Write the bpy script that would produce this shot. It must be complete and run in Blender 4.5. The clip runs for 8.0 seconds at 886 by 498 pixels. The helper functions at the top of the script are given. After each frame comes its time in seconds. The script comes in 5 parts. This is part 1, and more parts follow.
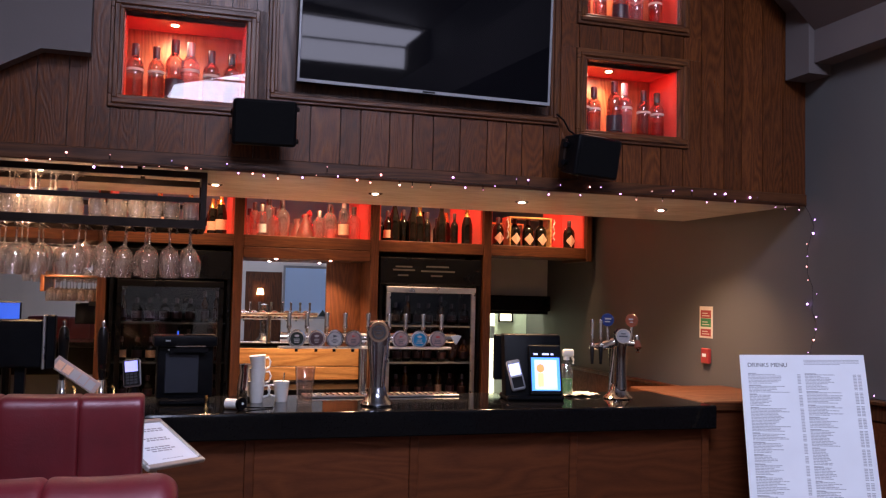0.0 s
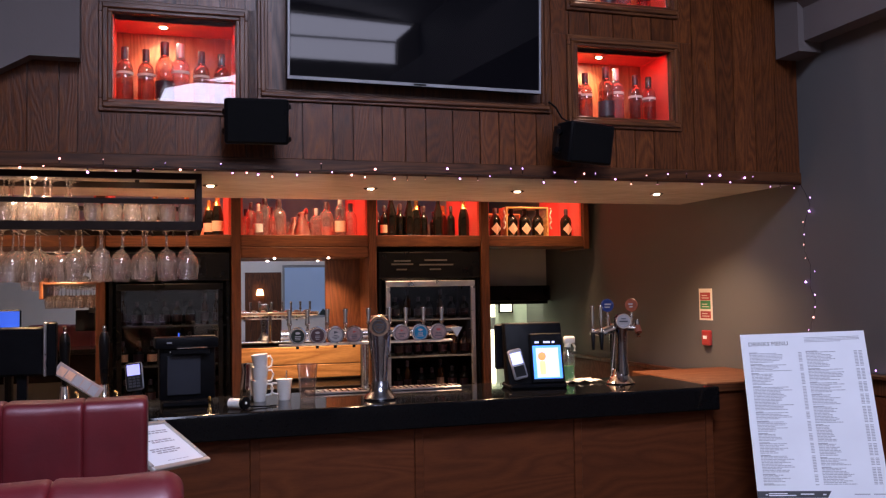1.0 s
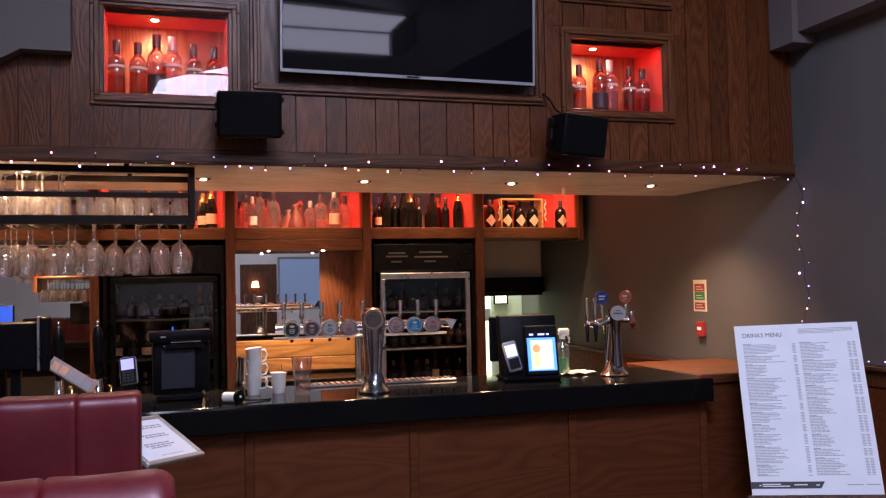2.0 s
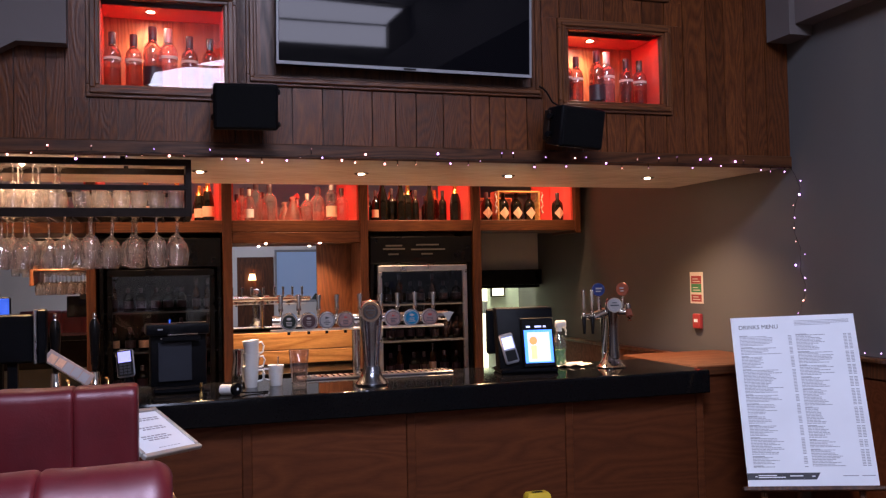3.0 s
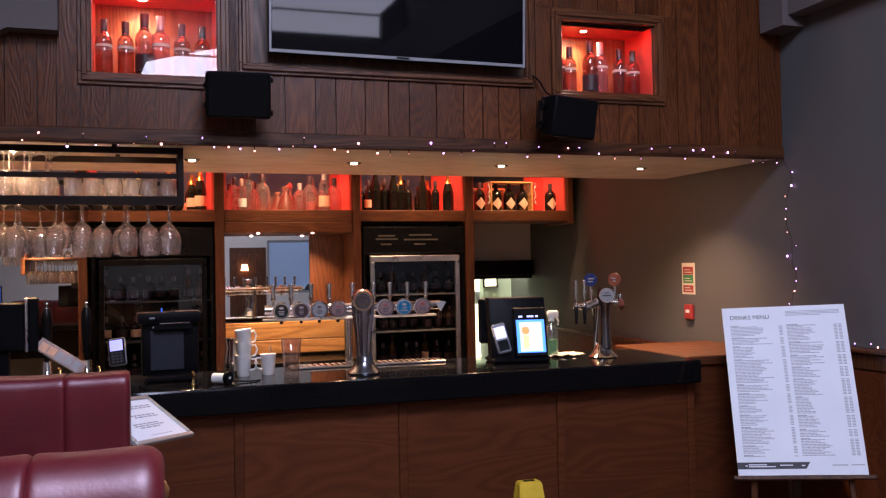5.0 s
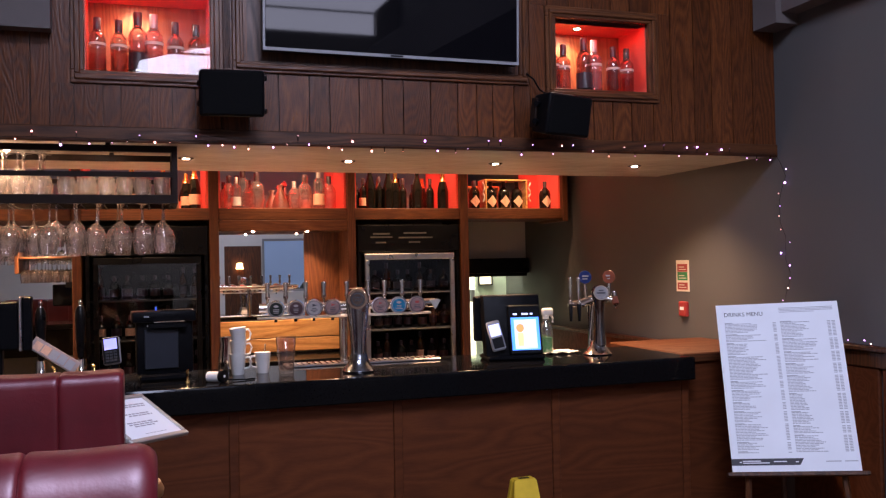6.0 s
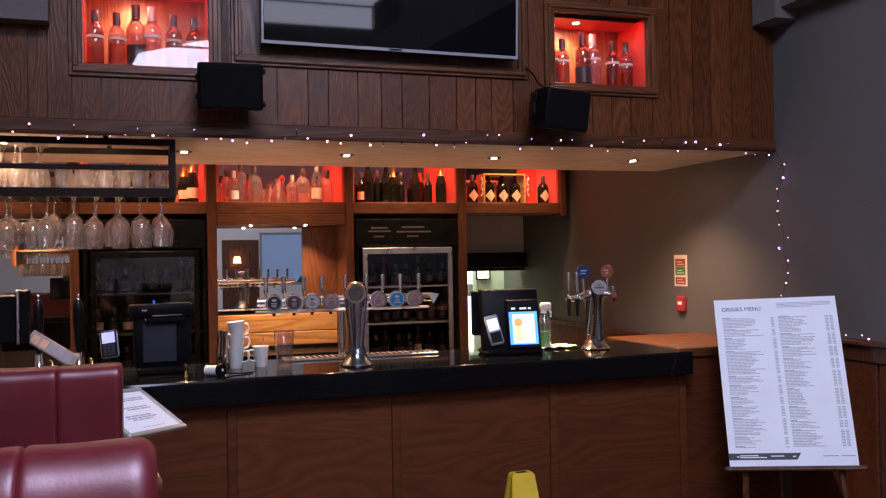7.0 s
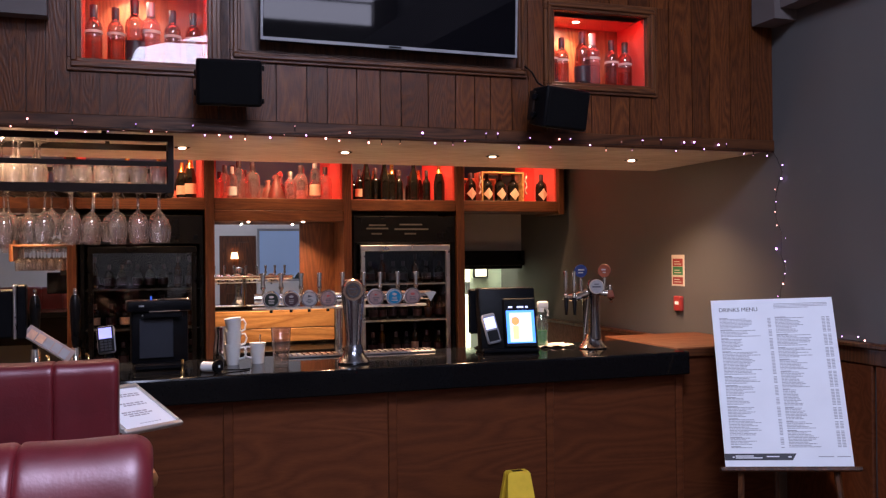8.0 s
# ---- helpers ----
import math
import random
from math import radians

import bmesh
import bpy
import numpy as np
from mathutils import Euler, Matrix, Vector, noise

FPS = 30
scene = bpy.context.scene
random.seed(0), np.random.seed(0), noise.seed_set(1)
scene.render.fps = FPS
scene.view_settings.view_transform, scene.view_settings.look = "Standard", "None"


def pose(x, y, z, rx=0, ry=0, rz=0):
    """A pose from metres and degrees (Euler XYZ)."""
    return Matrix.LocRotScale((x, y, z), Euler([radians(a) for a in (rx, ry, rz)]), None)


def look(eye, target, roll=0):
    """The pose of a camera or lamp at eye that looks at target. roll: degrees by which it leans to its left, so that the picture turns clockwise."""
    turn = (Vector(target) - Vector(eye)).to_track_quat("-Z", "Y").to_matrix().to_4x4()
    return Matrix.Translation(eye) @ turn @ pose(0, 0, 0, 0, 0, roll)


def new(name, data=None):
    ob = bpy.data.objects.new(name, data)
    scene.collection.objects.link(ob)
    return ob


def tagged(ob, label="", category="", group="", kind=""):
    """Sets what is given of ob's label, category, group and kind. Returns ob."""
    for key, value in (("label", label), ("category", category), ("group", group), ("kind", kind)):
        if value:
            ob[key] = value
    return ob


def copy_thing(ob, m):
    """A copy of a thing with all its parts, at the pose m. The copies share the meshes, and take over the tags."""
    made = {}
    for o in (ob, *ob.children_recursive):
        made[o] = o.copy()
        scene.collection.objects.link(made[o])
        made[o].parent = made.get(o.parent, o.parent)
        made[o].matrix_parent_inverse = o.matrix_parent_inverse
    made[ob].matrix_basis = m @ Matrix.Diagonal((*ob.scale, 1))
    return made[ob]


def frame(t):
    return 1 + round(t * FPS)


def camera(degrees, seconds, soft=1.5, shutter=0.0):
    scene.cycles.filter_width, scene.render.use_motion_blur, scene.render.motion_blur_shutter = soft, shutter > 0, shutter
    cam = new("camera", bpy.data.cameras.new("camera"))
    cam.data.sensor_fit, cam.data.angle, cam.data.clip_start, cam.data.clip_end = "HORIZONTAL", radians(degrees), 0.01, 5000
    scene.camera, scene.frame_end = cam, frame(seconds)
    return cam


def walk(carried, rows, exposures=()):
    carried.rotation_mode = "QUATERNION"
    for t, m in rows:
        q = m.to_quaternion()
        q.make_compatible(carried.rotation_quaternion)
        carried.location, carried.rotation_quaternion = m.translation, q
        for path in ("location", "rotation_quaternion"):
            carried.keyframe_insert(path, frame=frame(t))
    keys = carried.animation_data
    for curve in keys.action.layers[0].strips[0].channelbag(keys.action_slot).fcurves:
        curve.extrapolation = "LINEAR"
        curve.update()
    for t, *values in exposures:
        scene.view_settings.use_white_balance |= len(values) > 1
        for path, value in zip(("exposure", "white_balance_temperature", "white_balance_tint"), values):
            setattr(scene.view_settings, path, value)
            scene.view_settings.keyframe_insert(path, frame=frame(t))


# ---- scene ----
cam = camera(53.51, 8.0, soft=1.25)
walk(cam, [
    (0.0, pose(-0.013, 0.004, 1.613, 93.125, -1.303, -17.005)),
    (0.5, pose(-0.009, 0.000, 1.604, 93.357, 0.178, -16.887)),
    (1.0, pose(-0.009, 0.001, 1.601, 92.757, 0.932, -17.004)),
    (1.5, pose(-0.003, 0.002, 1.611, 92.415, 1.080, -17.168)),
    (3.0, pose(0.000, 0.001, 1.609, 91.670, 1.214, -17.468)),
    (3.5, pose(-0.001, -0.001, 1.605, 91.578, 1.201, -17.535)),
    (4.0, pose(-0.001, 0.001, 1.599, 91.451, 1.239, -17.599)),
    (4.5, pose(-0.001, 0.001, 1.600, 91.206, 1.068, -17.753)),
    (6.0, pose(0.004, -0.004, 1.598, 90.980, 1.189, -18.236)),
    (6.5, pose(0.002, -0.002, 1.599, 90.762, 1.086, -18.334)),
    (7.0, pose(0.000, 0.000, 1.598, 90.602, 1.051, -18.408)),
    (7.5, pose(0.003, -0.003, 1.603, 90.445, 0.651, -18.427)),
    (8.0, pose(0.000, 0.000, 1.602, 90.422, 0.588, -18.564)),
], exposures=[(0.0, 0.0, 6050, 25), (8.0, 0.0, 6050, 25)])

# ---- world and daylight ----
world = bpy.data.worlds.new("world")
scene.world = world
world.use_nodes = True
wn = world.node_tree
sky = wn.nodes.new("ShaderNodeTexSky")
sky.sky_type = "NISHITA"
sky.sun_disc = False
sky.sun_elevation = radians(28)
sky.sun_rotation = radians(200)
wn.links.new(sky.outputs[0], wn.nodes["Background"].inputs[0])
wn.nodes["Background"].inputs[1].default_value = 0.06


def area_lamp(name, m, sx, sy, power, color, spread=180):
    data = bpy.data.lights.new(name, "AREA")
    data.shape, data.size, data.size_y = "RECTANGLE", sx, sy
    data.energy, data.color, data.spread = power, color, radians(spread)
    ob = new(name, data)
    ob.matrix_world = m
    return ob


def spot_lamp(name, m, power, color, degrees=80, blend=0.6, radius=0.03):
    data = bpy.data.lights.new(name, "SPOT")
    data.spot_size, data.spot_blend, data.shadow_soft_size = radians(degrees), blend, radius
    data.energy, data.color = power, color
    ob = new(name, data)
    ob.matrix_world = m
    return ob


DAY = (0.74, 0.83, 1.0)
WARM = (1.0, 0.62, 0.30)
RED = (1.0, 0.06, 0.03)
# daylight in the openings of the wall behind: gable glazing and a lower window
area_lamp("daylight_gable", look((1.45, -4.12, 4.45), (1.45, 4.0, 4.45)), 3.7, 0.76, 115, (0.84, 0.87, 1.0))
# daylight through the rooflight in the pitched ceiling
area_lamp("daylight_rooflight", look((0.52, 0.0, 4.72), (0.52 + 0.259, 0.0, 3.754)), 1.5, 1.75, 305, DAY)
DOWN = 95


# ---- materials ----
def tree(name):
    m = bpy.data.materials.new(name)
    m.use_nodes = True
    return m, m.node_tree.nodes, m.node_tree.links, m.node_tree.nodes["Principled BSDF"]


def plain(name, color, rough=0.5, metal=0.0, vary=0.12, scale=9.0, bump=0.06, fine=120.0, coat=0.0, gloss=0.5, spread=0.1):
    """A painted, plastic or metal surface: two scales of variation in tone, gloss and relief."""
    m, n, l, b = tree(name)
    pos = n.new("ShaderNodeNewGeometry")
    big = n.new("ShaderNodeTexNoise")
    big.inputs["Scale"].default_value = scale
    big.inputs["Detail"].default_value = 5
    small = n.new("ShaderNodeTexNoise")
    small.inputs["Scale"].default_value = fine
    small.inputs["Detail"].default_value = 3
    for t in (big, small):
        l.new(pos.outputs["Position"], t.inputs["Vector"])
    ramp = n.new("ShaderNodeValToRGB")
    ramp.color_ramp.elements[0].position, ramp.color_ramp.elements[1].position = 0.3, 0.7
    ramp.color_ramp.elements[0].color = (*[c * (1 - vary) for c in color], 1)
    ramp.color_ramp.elements[1].color = (*[min(1, c * (1 + vary)) for c in color], 1)
    l.new(big.outputs["Fac"], ramp.inputs["Fac"])
    l.new(ramp.outputs["Color"], b.inputs["Base Color"])
    rr = n.new("ShaderNodeMapRange")
    rr.inputs["To Min"].default_value, rr.inputs["To Max"].default_value = max(0.02, rough - spread), min(1, rough + spread)
    l.new(big.outputs["Fac"], rr.inputs["Value"])
    l.new(rr.outputs["Result"], b.inputs["Roughness"])
    if bump:
        bp = n.new("ShaderNodeBump")
        bp.inputs["Strength"].default_value, bp.inputs["Distance"].default_value = bump, 0.004
        l.new(small.outputs["Fac"], bp.inputs["Height"])
        l.new(bp.outputs["Normal"], b.inputs["Normal"])
    b.inputs["Metallic"].default_value = metal
    b.inputs["Coat Weight"].default_value = coat
    b.inputs["Specular IOR Level"].default_value = gloss
    return m


def wood(name, dark, light, stretch=(1, 1, 0.09), ring=22.0, rough=0.42, vary=0.25, gloss=0.42, relief=0.25, figure=1.3):
    """Stained oak: flame figure and pores drawn out along the grain, tone varied from board to board."""
    m, n, l, b = tree(name)
    pos = n.new("ShaderNodeNewGeometry")
    info = n.new("ShaderNodeObjectInfo")
    shift = n.new("ShaderNodeVectorMath")
    shift.operation = "MULTIPLY_ADD"
    comb = n.new("ShaderNodeCombineXYZ")
    for i in range(3):
        l.new(info.outputs["Random"], comb.inputs[i])
    shift.inputs[1].default_value = (3.7, 5.1, 9.3)
    l.new(comb.outputs[0], shift.inputs[0])
    l.new(pos.outputs["Position"], shift.inputs[2])
    mp = n.new("ShaderNodeVectorMath")
    mp.operation = "MULTIPLY"
    mp.inputs[1].default_value = stretch
    l.new(shift.outputs[0], mp.inputs[0])
    base = n.new("ShaderNodeTexNoise")
    base.inputs["Scale"].default_value, base.inputs["Detail"].default_value = 5.0, 2.0
    base.inputs["Distortion"].default_value = 0.4
    l.new(mp.outputs[0], base.inputs["Vector"])
    rings = n.new("ShaderNodeMath")
    rings.operation = "MULTIPLY"
    rings.inputs[1].default_value = ring
    l.new(base.outputs["Fac"], rings.inputs[0])
    saw = n.new("ShaderNodeMath")
    saw.operation = "PINGPONG"
    saw.inputs[1].default_value = 0.5
    l.new(rings.outputs[0], saw.inputs[0])
    pores = n.new("ShaderNodeTexNoise")
    pores.inputs["Scale"].default_value, pores.inputs["Detail"].default_value = 170.0, 4.0
    l.new(mp.outputs[0], pores.inputs["Vector"])
    mixf = n.new("ShaderNodeMath")
    mixf.operation = "MULTIPLY_ADD"
    mixf.inputs[1].default_value = figure
    l.new(saw.outputs[0], mixf.inputs[0])
    half = n.new("ShaderNodeMath")
    half.operation = "MULTIPLY_ADD"
    half.inputs[1].default_value, half.inputs[2].default_value = 0.8, -0.25
    l.new(pores.outputs["Fac"], half.inputs[0])
    l.new(half.outputs[0], mixf.inputs[2])
    ramp = n.new("ShaderNodeValToRGB")
    ramp.color_ramp.elements[0].position, ramp.color_ramp.elements[1].position = 0.12, 0.85
    ramp.color_ramp.elements[0].color, ramp.color_ramp.elements[1].color = (*dark, 1), (*light, 1)
    l.new(mixf.outputs[0], ramp.inputs["Fac"])
    hsv = n.new("ShaderNodeHueSaturation")
    mr = n.new("ShaderNodeMapRange")
    mr.inputs["To Min"].default_value, mr.inputs["To Max"].default_value = 1 - vary, 1 + vary
    l.new(info.outputs["Random"], mr.inputs["Value"])
    l.new(mr.outputs["Result"], hsv.inputs["Value"])
    l.new(ramp.outputs["Color"], hsv.inputs["Color"])
    l.new(hsv.outputs["Color"], b.inputs["Base Color"])
    rr = n.new("ShaderNodeMapRange")
    rr.inputs["To Min"].default_value, rr.inputs["To Max"].default_value = rough + 0.12, rough - 0.06
    l.new(mixf.outputs[0], rr.inputs["Value"])
    l.new(rr.outputs["Result"], b.inputs["Roughness"])
    bp = n.new("ShaderNodeBump")
    bp.inputs["Strength"].default_value, bp.inputs["Distance"].default_value = relief, 0.002
    b.inputs["Specular IOR Level"].default_value = gloss
    l.new(mixf.outputs[0], bp.inputs["Height"])
    l.new(bp.outputs["Normal"], b.inputs["Normal"])
    return m


def clear(name, color, rough=0.02, ior=1.45):
    m, n, l, b = tree(name)
    b.inputs["Base Color"].default_value = (*color, 1)
    b.inputs["Roughness"].default_value = rough
    b.inputs["IOR"].default_value = ior
    b.inputs["Transmission Weight"].default_value = 1.0
    return m


def thin_glass(name, color, rough=0.015, head_on=0.05, bloom=0.0, power=4.0):
    """Thin blown glass or a pane: light passes straight through, the rest mirrors by angle."""
    m, n, l, b = tree(name)
    n.remove(b)
    see = n.new("ShaderNodeBsdfTransparent")
    see.inputs["Color"].default_value = (*color, 1)
    shine = n.new("ShaderNodeBsdfGlossy")
    shine.inputs["Roughness"].default_value = rough
    edge = n.new("ShaderNodeLayerWeight")
    edge.inputs["Blend"].default_value = 0.5
    steep = n.new("ShaderNodeMath")
    steep.operation = "POWER"
    steep.inputs[1].default_value = power
    l.new(edge.outputs["Facing"], steep.inputs[0])
    gain = n.new("ShaderNodeMath")
    gain.operation = "MULTIPLY_ADD"
    gain.inputs[1].default_value, gain.inputs[2].default_value = 0.75, head_on
    l.new(steep.outputs[0], gain.inputs[0])
    mix = n.new("ShaderNodeMixShader")
    l.new(gain.outputs[0], mix.inputs["Fac"])
    l.new(see.outputs[0], mix.inputs[1])
    l.new(shine.outputs[0], mix.inputs[2])
    last = mix
    if bloom:
        # a pale diffuse haze, added so the glass seems to glow under lamps
        glow_haze = n.new("ShaderNodeBsdfDiffuse")
        glow_haze.inputs["Color"].default_value = (0.9, 0.9, 0.9, 1)
        last = n.new("ShaderNodeMixShader")
        last.inputs["Fac"].default_value = bloom
        l.new(mix.outputs[0], last.inputs[1])
        l.new(glow_haze.outputs[0], last.inputs[2])
    l.new(last.outputs[0], n["Material Output"].inputs["Surface"])
    return m


def blown_glass(name):
    """Stemware: bends what lies behind it, with uneven walls that break highlights into glints and a faint white haze
    added for lit glow.
    """
    m, n, l, b = tree(name)
    n.remove(b)
    where = n.new("ShaderNodeNewGeometry")
    wob = n.new("ShaderNodeTexNoise")
    wob.inputs["Scale"].default_value, wob.inputs["Detail"].default_value = 60.0, 1.5
    l.new(where.outputs["Position"], wob.inputs["Vector"])
    bp = n.new("ShaderNodeBump")
    bp.inputs["Strength"].default_value, bp.inputs["Distance"].default_value = 0.35, 0.004
    l.new(wob.outputs["Fac"], bp.inputs["Height"])
    bend = n.new("ShaderNodeBsdfGlass")
    bend.inputs["Color"].default_value, bend.inputs["Roughness"].default_value, bend.inputs["IOR"].default_value = (1.0, 0.985, 0.975, 1), 0.0, 1.40
    see = n.new("ShaderNodeBsdfTransparent")
    shine = n.new("ShaderNodeBsdfGlossy")
    shine.inputs["Roughness"].default_value = 0.01
    l.new(bp.outputs["Normal"], shine.inputs["Normal"])
    haze_diffuse = n.new("ShaderNodeBsdfDiffuse")
    haze_diffuse.inputs["Color"].default_value = (0.92, 0.86, 0.84, 1)
    veil = n.new("ShaderNodeBsdfTranslucent")
    veil.inputs["Color"].default_value = (0.92, 0.86, 0.84, 1)
    last = bend
    for other, amount in ((see, 0.50), (shine, 0.10), (haze_diffuse, 0.008), (veil, 0.004)):
        mix = n.new("ShaderNodeMixShader")
        mix.inputs["Fac"].default_value = amount
        l.new(last.outputs[0], mix.inputs[1])
        l.new(other.outputs[0], mix.inputs[2])
        last = mix
    l.new(last.outputs[0], n["Material Output"].inputs["Surface"])
    return m


def glow(name, color, strength):
    m, n, l, b = tree(name)
    b.inputs["Base Color"].default_value = (*color, 1)
    b.inputs["Emission Color"].default_value = (*color, 1)
    b.inputs["Emission Strength"].default_value = strength
    return m


